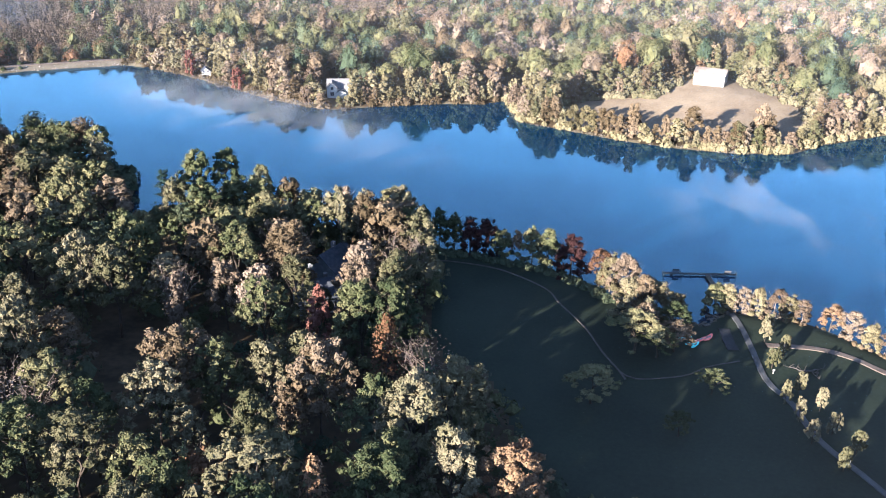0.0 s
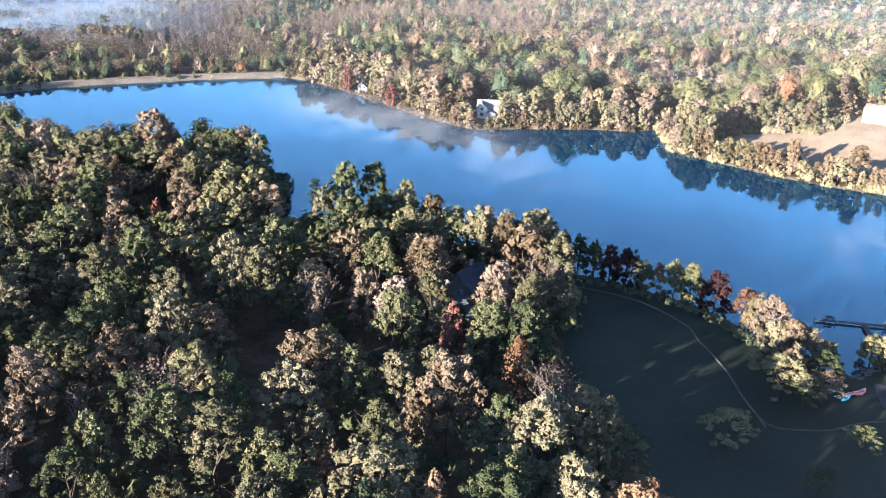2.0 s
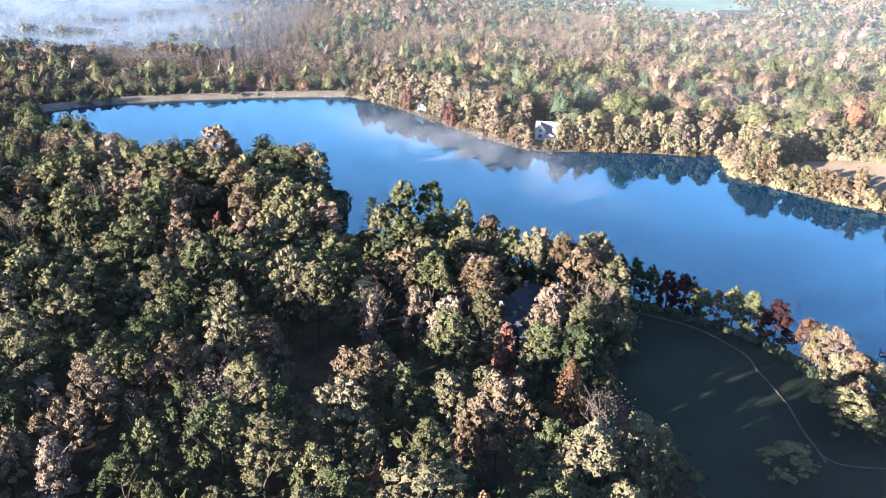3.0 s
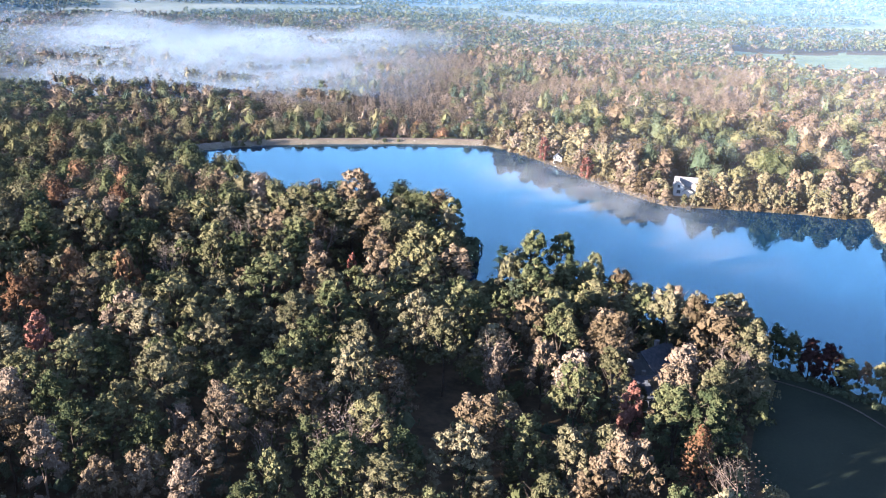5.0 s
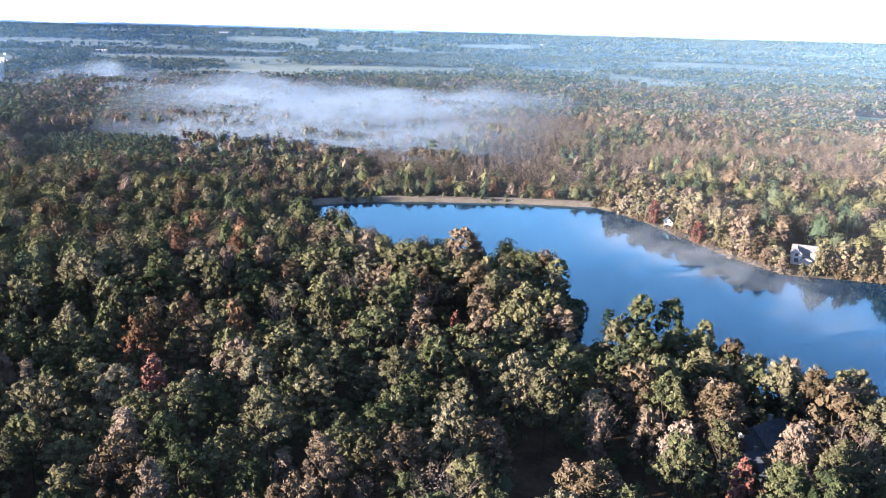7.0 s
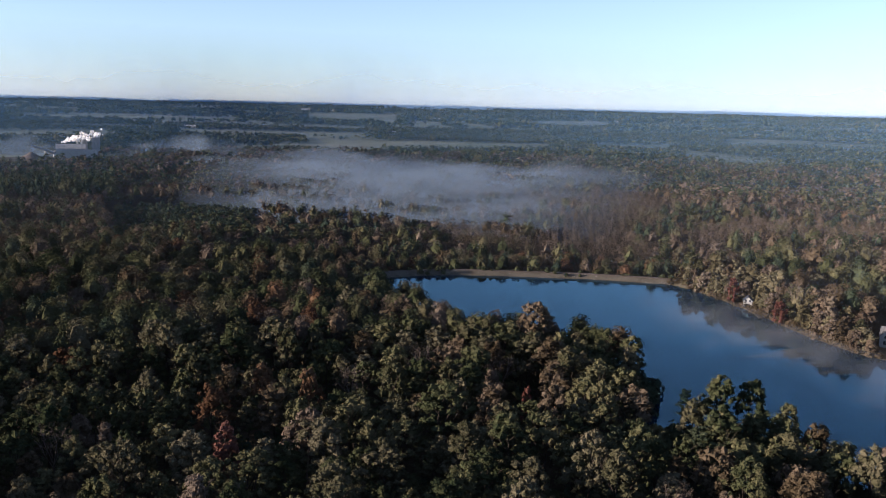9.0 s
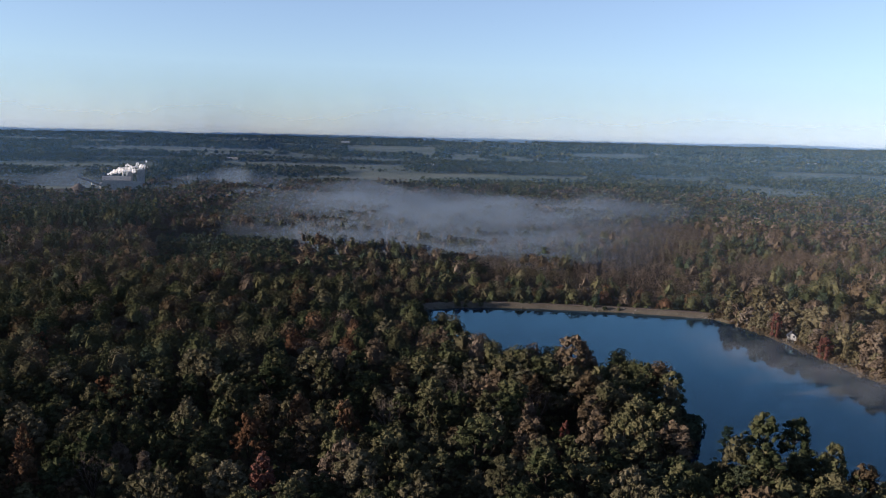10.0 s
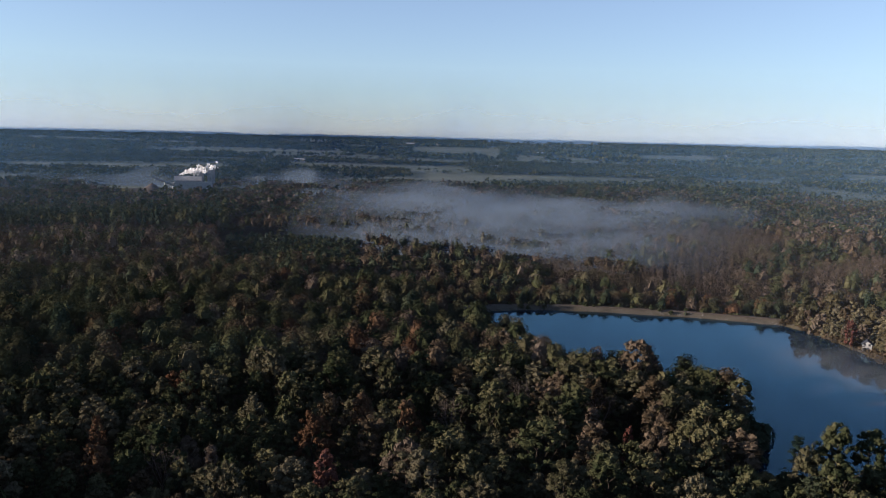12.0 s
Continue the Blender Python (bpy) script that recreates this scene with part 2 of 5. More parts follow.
def off_line(pts, x, y, closed=False):
    best = np.full(np.shape(x), 1e9)
    for (a, b), (c, d) in zip(pts, np.roll(pts, -1, 0) if closed else pts[1:]):
        t = np.clip(((x - a) * (c - a) + (y - b) * (d - b)) / ((c - a) ** 2 + (d - b) ** 2 + 1e-9), 0, 1)
        best = np.minimum(best, np.hypot(x - a - t * (c - a), y - b - t * (d - b)))
    return best


def shore(x, y):
    """Metres outside the lake's edge (minus: on the water)."""
    d = off_line(LAKE, x, y, True)
    return np.where(inside(LAKE, x, y), -d, d)


GRID = np.random.default_rng(5).random((64, 64))


def rolling(x, y, size):
    """Smooth value noise, 0 to 1, with bumps about size metres across."""
    u, v = np.asarray(x) / size + 500.3, np.asarray(y) / size + 500.7
    i, j = np.floor(u).astype(int), np.floor(v).astype(int)
    f, g = u - i, v - j
    f, g = f * f * (3 - 2 * f), g * g * (3 - 2 * g)
    at = lambda p, q: GRID[p % 64, q % 64]
    return (at(i, j) * (1 - f) + at(i + 1, j) * f) * (1 - g) + (at(i, j + 1) * (1 - f) + at(i + 1, j + 1) * f) * g


def height(x, y):
    x, y = np.asarray(x, float), np.asarray(y, float)
    d, r = shore(x, y), np.hypot(x, y)
    out = np.clip(d, 0, None)
    z = np.where(d < 0, np.clip(d * 0.3, -2.5, 0), np.minimum(out * 0.35, 0.7) + 0.018 * np.minimum(out, 120))
    open_ground = inside(MEADOW, x, y)
    z += np.where(open_ground, 0.2, 1.0) * np.clip(out / 40, 0, 1) * (rolling(x, y, 45) - 0.4) * 2.5
    z += np.clip((r - 450) / 400, 0, 1) * np.clip((2600 - r) / 1600, 0.15, 1) * (rolling(x, y, 260) - 0.45) * 13
    z += 60 * np.clip((r - 1300) / 3500, 0, 1) ** 1.25
    z += 6.5 * np.exp(-(((x - 108) / 46) ** 2 + ((y - 352) / 46) ** 2)) * np.clip((d - 6) / 34, 0, 1)
    e = off_line(DAM, x, y)
    behind = (d > 0) & (d < 60)
    bank = np.where(d < 0, 0, np.where(e < 3.5, e / 3.5 * 1.9, np.where(e < 7, 1.9, np.clip(1.9 - (e - 7) * 0.4, -1.5, None))))
    w = np.clip(1.4 - e / 26, 0, 1)
    z = np.where(behind & (w > 0), z * (1 - w) + bank * w, z)
    # the valley falls away below the dam
    out_of, along = (y - 352) * 0.79 - (x + 210) * 0.61, (x + 210) * 0.79 + (y - 352) * 0.61
    drop = 11 * np.clip((e - 6) / 26, 0, 1) * np.clip((out_of - 2) / 22, 0, 1) * np.clip((170 - np.abs(along)) / 70, 0, 1) * np.exp(-np.clip(out_of - 55, 0, None) / 90)
    return z - np.where(d > 0, drop, 0)


def ground_sheet():
    """One sheet to the horizon: rings round the hovering place, finer over the part flown past."""
    seen = np.concatenate([np.arange(-42, 18, 0.45), np.arange(18, 44, 0.3), np.arange(44, 84, 0.6)])
    ang = np.radians(np.concatenate([seen, np.arange(84, 318, 3.0)]))
    rad = np.concatenate([[0.0], np.arange(12, 90, 8), np.arange(90, 460, 2.6), np.geomspace(460, 4850, 68)])
    A, R = np.meshgrid(ang, rad)
    x, y = -np.sin(A) * R, np.cos(A) * R
    z = height(x, y)
    n, m = A.shape
    i, j = np.meshgrid(np.arange(n - 1), np.arange(m), indexing="ij")
    k = (j + 1) % m
    faces = np.stack([i * m + j, (i + 1) * m + j, (i + 1) * m + k, i * m + k], -1).reshape(-1, 4)[:, ::-1]
    v = np.stack([x, y, z], -1).reshape(-1, 3)
    me = mesh_of("ground", v, faces, [LITTER, SHADED_GRASS, DRY_GRASS, FARMLAND, MUD, BANK, PALE_GRASS])
    c = v[faces].mean(1)
    cx, cy = c[:, 0], c[:, 1]
    d = shore(cx, cy)
    kind = np.zeros(len(c), np.int32)
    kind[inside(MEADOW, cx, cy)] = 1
    kind[inside(CLEARING, cx, cy) & (d > 5)] = 2
    kind[(off_line(DAM, cx, cy) < 10) & (d > 0)] = 5
    kind[np.hypot(cx, cy) > 1240] = 3
    kind[inside(PASTURE, cx, cy)] = 6
    kind[d < 0.4] = 4
    me.polygons.foreach_set("material_index", kind)
    me.polygons.foreach_set("use_smooth", np.ones(len(c), bool))
    return tagged(new("ground", me), "rolling land with mown meadow, leaf litter and farmland", "ground", kind="structure")


ground_sheet()


def lake():
    bm = bmesh.new()
    nxt, prv = np.roll(LAKE, -1, 0), np.roll(LAKE, 1, 0)
    t = nxt - prv
    nrm = np.stack([t[:, 1], -t[:, 0]], 1) / np.linalg.norm(t, axis=1)[:, None]
    area = 0.5 * np.sum(LAKE[:, 0] * nxt[:, 1] - nxt[:, 0] * LAKE[:, 1])
    pts = LAKE + nrm * (1.2 if area > 0 else -1.2)
    f = bm.faces.new([bm.verts.new((x, y, 0)) for x, y in pts])
    bmesh.ops.triangulate(bm, faces=[f])
    bmesh.ops.recalc_face_normals(bm, faces=bm.faces[:])
    if bm.faces[:][0].normal.z < 0:
        bmesh.ops.reverse_faces(bm, faces=bm.faces[:])
    tagged(new("water", bm_mesh("water", bm, WATER)), "still blue lake with mirrored trees and drifting mist", "lake", kind="structure")


lake()


# ---- trees ----
def unit(v):
    return v / (np.linalg.norm(v, axis=-1, keepdims=True) + 1e-9)


def cards(rng, centres, normals, size, quads=False, loose=0.26):
    """Small bent leaf clumps, each a kite (or a triangle), facing about along its normal."""
    n = len(centres)
    nrm = unit(unit(normals) + rng.normal(0, loose, (n, 3)))
    u = unit(np.cross(nrm, unit(rng.normal(0, 1, (n, 3)))))
    v = np.cross(nrm, u)
    s = (np.asarray(size) * rng.uniform(0.6, 1.35, n))[:, None]
    if not quads:
        p = [centres + u * s * 0.62, centres - u * s * 0.4 + v * s * 0.58, centres - u * s * 0.4 - v * s * 0.58 + nrm * s * 0.15]
        return np.stack(p, 1).reshape(-1, 3), np.arange(3 * n).reshape(-1, 3)
    p = [centres + u * s * 0.62, centres + v * s * 0.42 + nrm * s * 0.12, centres - u * s * 0.55, centres - v * s * 0.42 + nrm * s * 0.12]
    return np.stack(p, 1).reshape(-1, 3), np.arange(4 * n).reshape(-1, 4)


def ball(level):
    bm = bmesh.new()
    bmesh.ops.create_icosphere(bm, subdivisions=level, radius=1)
    got = np.array([v.co[:] for v in bm.verts]), np.array([[v.index for v in f.verts] for f in bm.faces])
    bm.free()
    return got


BALL, BALL_FACES = ball(1)
LUMP = np.array([(1, 0, 0), (-1, 0, 0), (0, 1, 0), (0, -1, 0), (0, 0, 1), (0, 0, -1)], float)
LUMP_FACES = np.array([(0, 2, 4), (2, 1, 4), (1, 3, 4), (3, 0, 4), (2, 0, 5), (1, 2, 5), (3, 1, 5), (0, 3, 5)])
DOMES = {1: (BALL, BALL_FACES), 2: ball(2)}


def domes(rng, level, cen, rad):
    """Closed leafy crowns: the common skin of each tree's rounded clumps, seen from its middle, with ragged relief."""
    way, faces = DOMES[level]
    k = len(cen)
    along = np.einsum("vd,kcd->kvc", way, cen)
    rest = rad[:, None] ** 2 - (np.sum(cen ** 2, -1)[:, None] - along ** 2)
    far = np.where(rest > 0, along + np.sqrt(np.maximum(rest, 0)), 0.0).max(-1)
    far = np.maximum(far, 0.42) * rng.uniform(0.86, 1.1, far.shape)
    v = way[None] * far[..., None]
    v[..., 2] = np.maximum(v[..., 2], -0.75)
    f = faces[None] + (np.arange(k) * len(way))[:, None, None]
    return v, f.reshape(-1, 3)


def boughs(rng, centres, radii):
    """Dense leafy masses inside a crown, each an uneven lump."""
    n = len(centres)
    v = LUMP[None] * rng.uniform(0.8, 1.3, (n, 6, 1)) * np.asarray(radii)[:, None, None] * [1, 1, 0.85] + rng.normal(0, 0.12, (n, 6, 3)) + centres[:, None]
    f = LUMP_FACES[None] + (np.arange(n) * 6)[:, None, None]
    return v.reshape(-1, 3), f.reshape(-1, 3)


def together(*lots):
    """Joins (verts, faces) lots of triangles."""
    at, vs, fs = 0, [], []
    for v, f in lots:
        vs.append(v)
        fs.append(f + at)
        at += len(v)
    return np.concatenate(vs), np.concatenate(fs)


def crown_points(rng, h, r, base, n, clumps, lean=0.0):
    """Points and outward normals of a broad crown of rounded boughs, h high, r wide, bare below base."""
    k = clumps
    u = (np.arange(k) + rng.uniform(0.0, 1.0, k)) / k
    a = np.arange(k) * 2.4 + rng.normal(0, 0.4, k)
    p1, p2, p3 = rng.random(3) * 6.283
    lobed = 1 + 0.2 * np.sin(2 * a + p1) + 0.17 * np.sin(3 * a + p2)
    rad = math.sqrt(r * (h - base) / 1.7) * rng.uniform(0.13, 0.27, k) * math.sqrt(46 / k)
    out = (r - rad * 0.7) * np.sqrt(u) * lobed * rng.uniform(0.75, 1.1, k)
    # some boughs stand up, others hang low, so that the top is uneven
    drop = (h - base) * (0.72 * u ** 1.5 + 0.2 * (1 + np.sin(3 * a + out / r * 4 + p3)) * rng.uniform(0.3, 1.0, k) + 0.08 * rng.random(k))
    cen = np.stack([np.cos(a) * out, np.sin(a) * out, h - rad * 0.85 - drop], 1)
    cen[:, 0] += lean * cen[:, 2]
    w = rad ** 2
    pick = rng.choice(k, n, p=w / w.sum())
    away = cen[pick] - [0, 0, base + (h - base) * 0.1]
    d = unit(rng.normal(0, 1, (n, 3)) + unit(away) * 0.8 + [0, 0, 0.25])
    p = cen[pick] + d * (rad[pick] * rng.uniform(0.68, 1.1, n))[:, None] * [1, 1, 0.8]
    return p, unit(d + unit(away) * 0.3), cen, rad


def limbs(rng, h, r, base, count, thick):
    """Trunk of bent pieces with limbs that rise into the crown."""
    segs, p, top = [], np.zeros(3), h * 0.8
    steps = 5
    pts = [np.array([0, 0, -0.5])]
    for s in range(1, steps + 1):
        pts.append(np.array([*(rng.normal(0, 0.03, 2) * h * s / steps), top * s / steps]))
    for s in range(steps):
        segs.append((*pts[s], *pts[s + 1], thick * (1 - 0.16 * s), thick * (1 - 0.16 * (s + 1))))
    for c in range(count):
        f = rng.uniform(0.35, 0.95)
        i = min(int(f * steps), steps - 1)
        a = pts[i] + (pts[i + 1] - pts[i]) * (f * steps - i)
        g = rng.random() * 6.283
        b = a + np.array([math.cos(g) * r * 0.45, math.sin(g) * r * 0.45, (h - a[2]) * 0.4])
        e = b + np.array([math.cos(g + 0.4) * r * 0.3, math.sin(g + 0.4) * r * 0.3, (h - b[2]) * 0.45])
        segs += [(*a, *b, thick * 0.42, thick * 0.25), (*b, *e, thick * 0.25, thick * 0.08)]
    return segs


def twigs(rng, h, r, thick):
    """A bare crown: limbs that fork into many fine twigs."""
    segs = [(0, 0, -0.5, 0, 0, h * 0.35, thick, thick * 0.8)]

    def fork(a, way, length, th, level):
        b = a + way * length
        segs.append((*a, *b, th, th * 0.55))
        if level == 0:
            return
        for _ in range(3 if level > 1 else 4):
            w = unit(way + rng.normal(0, 0.48, 3) + np.array([0, 0, 0.12]))
            fork(a + (b - a) * rng.uniform(0.55, 1.0), w, length * rng.uniform(0.5, 0.75), th * 0.5, level - 1)

    for c in range(6):
        g = c * 1.05 + rng.random()
        w = unit(np.array([math.cos(g) * 0.55, math.sin(g) * 0.55, 1.0]))
        fork(np.array([0, 0, h * rng.uniform(0.25, 0.4)]), w, h * 0.28, thick * 0.4, 3)
    return segs


def tree_model(name, leaf, seed, h, r, base, n=1000, size=0.42, clumps=48, bark=None, label="", bare=False, cone=False, loose=0.3):
    """A tree: an Empty at its foot with a trunk and a crown."""
    rng = np.random.default_rng(seed)
    foot = new(name)
    foot.empty_display_size = 0.5
    bark = bark or BARK
    thick = 0.012 * h + 0.06
    if bare:
        part("trunk", mesh_of("trunk", *tubes(twigs(rng, h, r, thick), 3), bark), foot)
        pts = rng.normal(0, 1, (n, 3))
        pts = unit(pts) * (rng.random((n, 1)) ** 0.4) * [r * 0.8, r * 0.8, h * 0.28] + [0, 0, h * 0.68]
        part("crown", mesh_of("crown", *cards(rng, pts, pts * 0 + [0, 0, 0.4], size * 0.6), LEAF[leaf]), foot)
    elif cone:
        part("trunk", mesh_of("trunk", *tubes(limbs(rng, h, r, base, 3, thick)), bark), foot)
        t = rng.random(n) ** 1.1
        a = rng.random(n) * 6.283
        wob = 1 + 0.22 * np.sin(a * 3 + t * 9) + 0.15 * np.sin(a * 5 - t * 14)
        rr = r * (1.03 - t) ** 0.55 * np.minimum(1, t * 5 + 0.45) * wob * rng.uniform(0.75, 1.05, n)
        p = np.stack([np.cos(a) * rr, np.sin(a) * rr, base + (h - base) * t], 1)
        part("crown", mesh_of("crown", *cards(rng, p, np.stack([np.cos(a), np.sin(a), 0.5 + 0 * a], 1), size), LEAF[leaf]), foot)
    else:
        part("trunk", mesh_of("trunk", *tubes(limbs(rng, h, r, base, 6, thick)), bark), foot)
        p, d, cen, rad = crown_points(rng, h, r, base, n, clumps, rng.normal(0, 0.03))
        part("crown", mesh_of("crown", *together(cards(rng, p, d, size, loose=loose), boughs(rng, cen, rad * 0.8)), LEAF[leaf]), foot)
    return tagged(foot, label, "tree")


def pine_model(name, seed, h, r, n=1500, label=""):
    rng = np.random.default_rng(seed)
    foot = new(name)
    segs = limbs(rng, h, r, 0, 0, 0.25)
    k = 26
    tips = []
    for c in range(k):
        f = 0.42 + 0.56 * c / k
        g = c * 2.4 + rng.random() * 0.5
        reach = r * (1.05 - 0.62 * ((f - 0.42) / 0.58) ** 2) * rng.uniform(0.6, 1.1)
        a = np.array([0, 0, f * h * 0.97])
        b = a + np.array([math.cos(g) * reach, math.sin(g) * reach, reach * rng.uniform(0.05, 0.35)])
        segs.append((*a, *b, 0.07, 0.03))
        tips.append((a, b))
    part("trunk", mesh_of("trunk", *tubes(segs, 4), BARK), foot)
    pick = rng.integers(0, k, n)
    t = rng.uniform(0.3, 1.05, n)
    A, B = np.array([x[0] for x in tips]), np.array([x[1] for x in tips])
    spread = unit(rng.normal(0, 1, (n, 3)))
    p = A[pick] + (B - A)[pick] * t[:, None] + spread * [0.85, 0.85, 0.4]
    part("crown", mesh_of("crown", *cards(rng, p, spread + [0, 0, 0.9], 0.55), LEAF["pine"]), foot)
    return tagged(foot, label, "tree")


MODELS = {}


def models(kind, label, made):
    MODELS[kind] = made
    for m in made:
        tagged(m, label, "tree", group=kind.replace("_", " ") + "s of the wood")


def thrice(name, leaf, seed, label, sizes, **more):
    models(name, label, [tree_model(name, leaf, seed + i, *s, **more) for i, s in enumerate(sizes)])


thrice("oak_tree", "green", 10, "tall oak with dark olive-green autumn foliage", [(20, 5.6, 8.5), (18, 5.0, 8), (22, 6.2, 10), (17, 5.2, 7)])
thrice("hickory_tree", "olive", 20, "tall hickory with yellowing olive foliage", [(21, 5.2, 9), (18, 4.7, 7.5), (19, 5.5, 8.5)])
thrice("beech_tree", "tan", 30, "beech tree with tan-brown autumn leaves", [(20, 4.9, 8.5), (17, 4.7, 6.5), (15, 4.5, 5.5)])
thrice("rust_maple", "rust", 40, "maple with rust-orange autumn leaves", [(16, 4.2, 7), (13, 3.8, 5.5)])
thrice("red_maple", "red", 50, "small maple with deep red leaves", [(12, 2.8, 3), (9, 2.4, 2.5)], n=1100)
thrice("yellow_poplar", "yellow", 60, "poplar with bright yellow leaves", [(14, 3.2, 4), (11, 3.0, 3)], n=1300)
thrice("bare_tree", "grey", 70, "leafless grey tree with fine pale twigs", [(19, 5.0, 7), (15, 3.6, 6)], n=170, bark=PALE_BARK, bare=True)
thrice("thin_tree", "grey", 75, "half-bare tree with thin grey-brown leaves", [(19, 4.0, 6), (16, 3.4, 6)], n=1100, size=0.42, clumps=26, bark=PALE_BARK)
thrice("cone_tree", "rust", 80, "narrow cone-shaped tree with orange leaves", [(17, 3.2, 1.5)], cone=True)
models("pine_tree", "tall pine with dark green needles in layers", [pine_model("pine_tree", 90, 22, 4.2), pine_model("pine_tree", 91, 19, 3.6), pine_model("pine_tree", 92, 25, 4.6)])
# finer models of the same kinds for the trees that stand nearest
for name, leaf, seed, sizes, extra in (
        ("oak_tree", "green", 10, [(20, 5.6, 8.5), (18, 5.0, 8), (22, 6.2, 10), (17, 5.2, 7)], {}), ("hickory_tree", "olive", 20, [(21, 5.2, 9), (18, 4.7, 7.5), (19, 5.5, 8.5)], {}),
        ("beech_tree", "tan", 30, [(20, 4.9, 8.5), (17, 4.7, 6.5), (15, 4.5, 5.5)], {}), ("rust_maple", "rust", 40, [(16, 4.2, 7), (13, 3.8, 5.5)], {})):
    fine = []
    for i, s in enumerate(sizes):
        m = tree_model(name, leaf, seed + i, *s, n=2700, size=0.31, clumps=84, loose=0.5)
        tagged(m, MODELS[name][0]["label"], "tree", group=MODELS[name][0]["group"])
        fine.append(m)
    MODELS["near " + name] = fine
USED = {k: 0 for k in MODELS}
plant_rng = np.random.default_rng(77)
TAKEN = []


HEROES = [(-8.2, 160.5, 19), (-22.5, 137, 13), (-9.2, 127, 14), (-49.4, 142, 18), (-31, 158, 19), (-108, 172, 16), (-132, 108.5, 18), (-146, 147, 18)]
OPEN_VIEWS = [(-24.6, 174, 3.6, 6.0), (-26, 160.5, 2.6, 5.5)]


def low_top(x, y):
    """How high a tree may grow here without standing in the sun or the view of one that shows free."""
    best = 15.0 if y > 180 and x > -52 else 6.5 if x > 20 and 80 < y < 96 else 99.0
    for hx, hy, htop in HEROES:
        along, across = (hx - x) * 0.63 + (hy - y) * 0.777, (hx - x) * 0.777 - (hy - y) * 0.63
        if 2 < along < 24 and abs(across) < 4.0:
            best = min(best, htop - 6 + along * 0.21)
        far = math.hypot(hx, hy)
        near, beside = far - (x * hx + y * hy) / far, (x * hy - y * hx) / far
        if 2 < near < 14 and abs(beside) < 4.0:
            best = min(best, htop - 6 + near * 0.42)
    for hx, hy, wide, z in OPEN_VIEWS:
        far = math.hypot(hx, hy)
        along, across = far - (x * hx + y * hy) / far, (x * hy - y * hx) / far
        if 0 < along < 34 and abs(across) < wide:
            best = min(best, z + along * 0.45 - 1)
    return best


def plant(kind, x, y, top=None, wide=None, turn=None, label="", which=None):
    """Stand a copy of a model at x, y so that its top is at the given height above the lake."""
    if "near " + kind in MODELS and 78 < math.hypot(x, y) < 168:
        kind = "near " + kind
    m = MODELS[kind][USED[kind] % len(MODELS[kind]) if which is None else which]
    USED[kind] += 1
    z = float(height(x, y))
    if top and not label:
        top = max(min(top, low_top(x, y)), z + 4.5)
    crown = m.children[1].data
    tall = max(v.co.z for v in (crown.vertices[i] for i in range(0, len(crown.vertices), 7)))
    s = (top - z) / tall if top else plant_rng.uniform(0.82, 1.12)
    w = s * plant_rng.uniform(0.78, 1.2) if wide is None else wide
    turn = plant_rng.random() * 360 if turn is None else turn
    ob = copy_thing(m, pose(x, y, z - 0.1, 0, 0, turn) @ Matrix.Diagonal((w, w, s, 1)))
    TAKEN.append((x, y))
    return tagged(ob, label)


# trees that stand out by colour or shape
plant("bare_tree", -8.2, 160.5, 19, 1.0, 10, "large leafless tree with pale pinkish twigs", 0)
plant("red_maple", -22.5, 137, 15, 1.1, 0, "round red maple beside the dark house", 0)
plant("cone_tree", -9.2, 127, 15, 1.15)
plant("bare_tree", -49.4, 142, 19, 0.9, 80, "half-bare tree with pinkish branches", 1)
plant("thin_tree", -49, 141.2, 17, 0.8, 80, "thin-leaved tree with pinkish twigs", 1)
plant("beech_tree", -31, 158, 20, 1.35, 0, "broad beech with pale grey-tan leaves", 1)
plant("beech_tree", -108, 172, 17, 1.0, 0, "round-topped tree with golden brown leaves", 1)
plant("beech_tree", -90, 170, 20, 0.8, 0, "slender tree with light brown leaves", 0)
plant("red_maple", -132, 108.5, 18, 1.35, 40, "maple with rust-red top", 0)
plant("rust_maple", -146, 147, 19, 0.8, 40, "maple with vivid orange leaves", 1)
plant("rust_maple", -158, 142.5, 19, 1.0, 90)

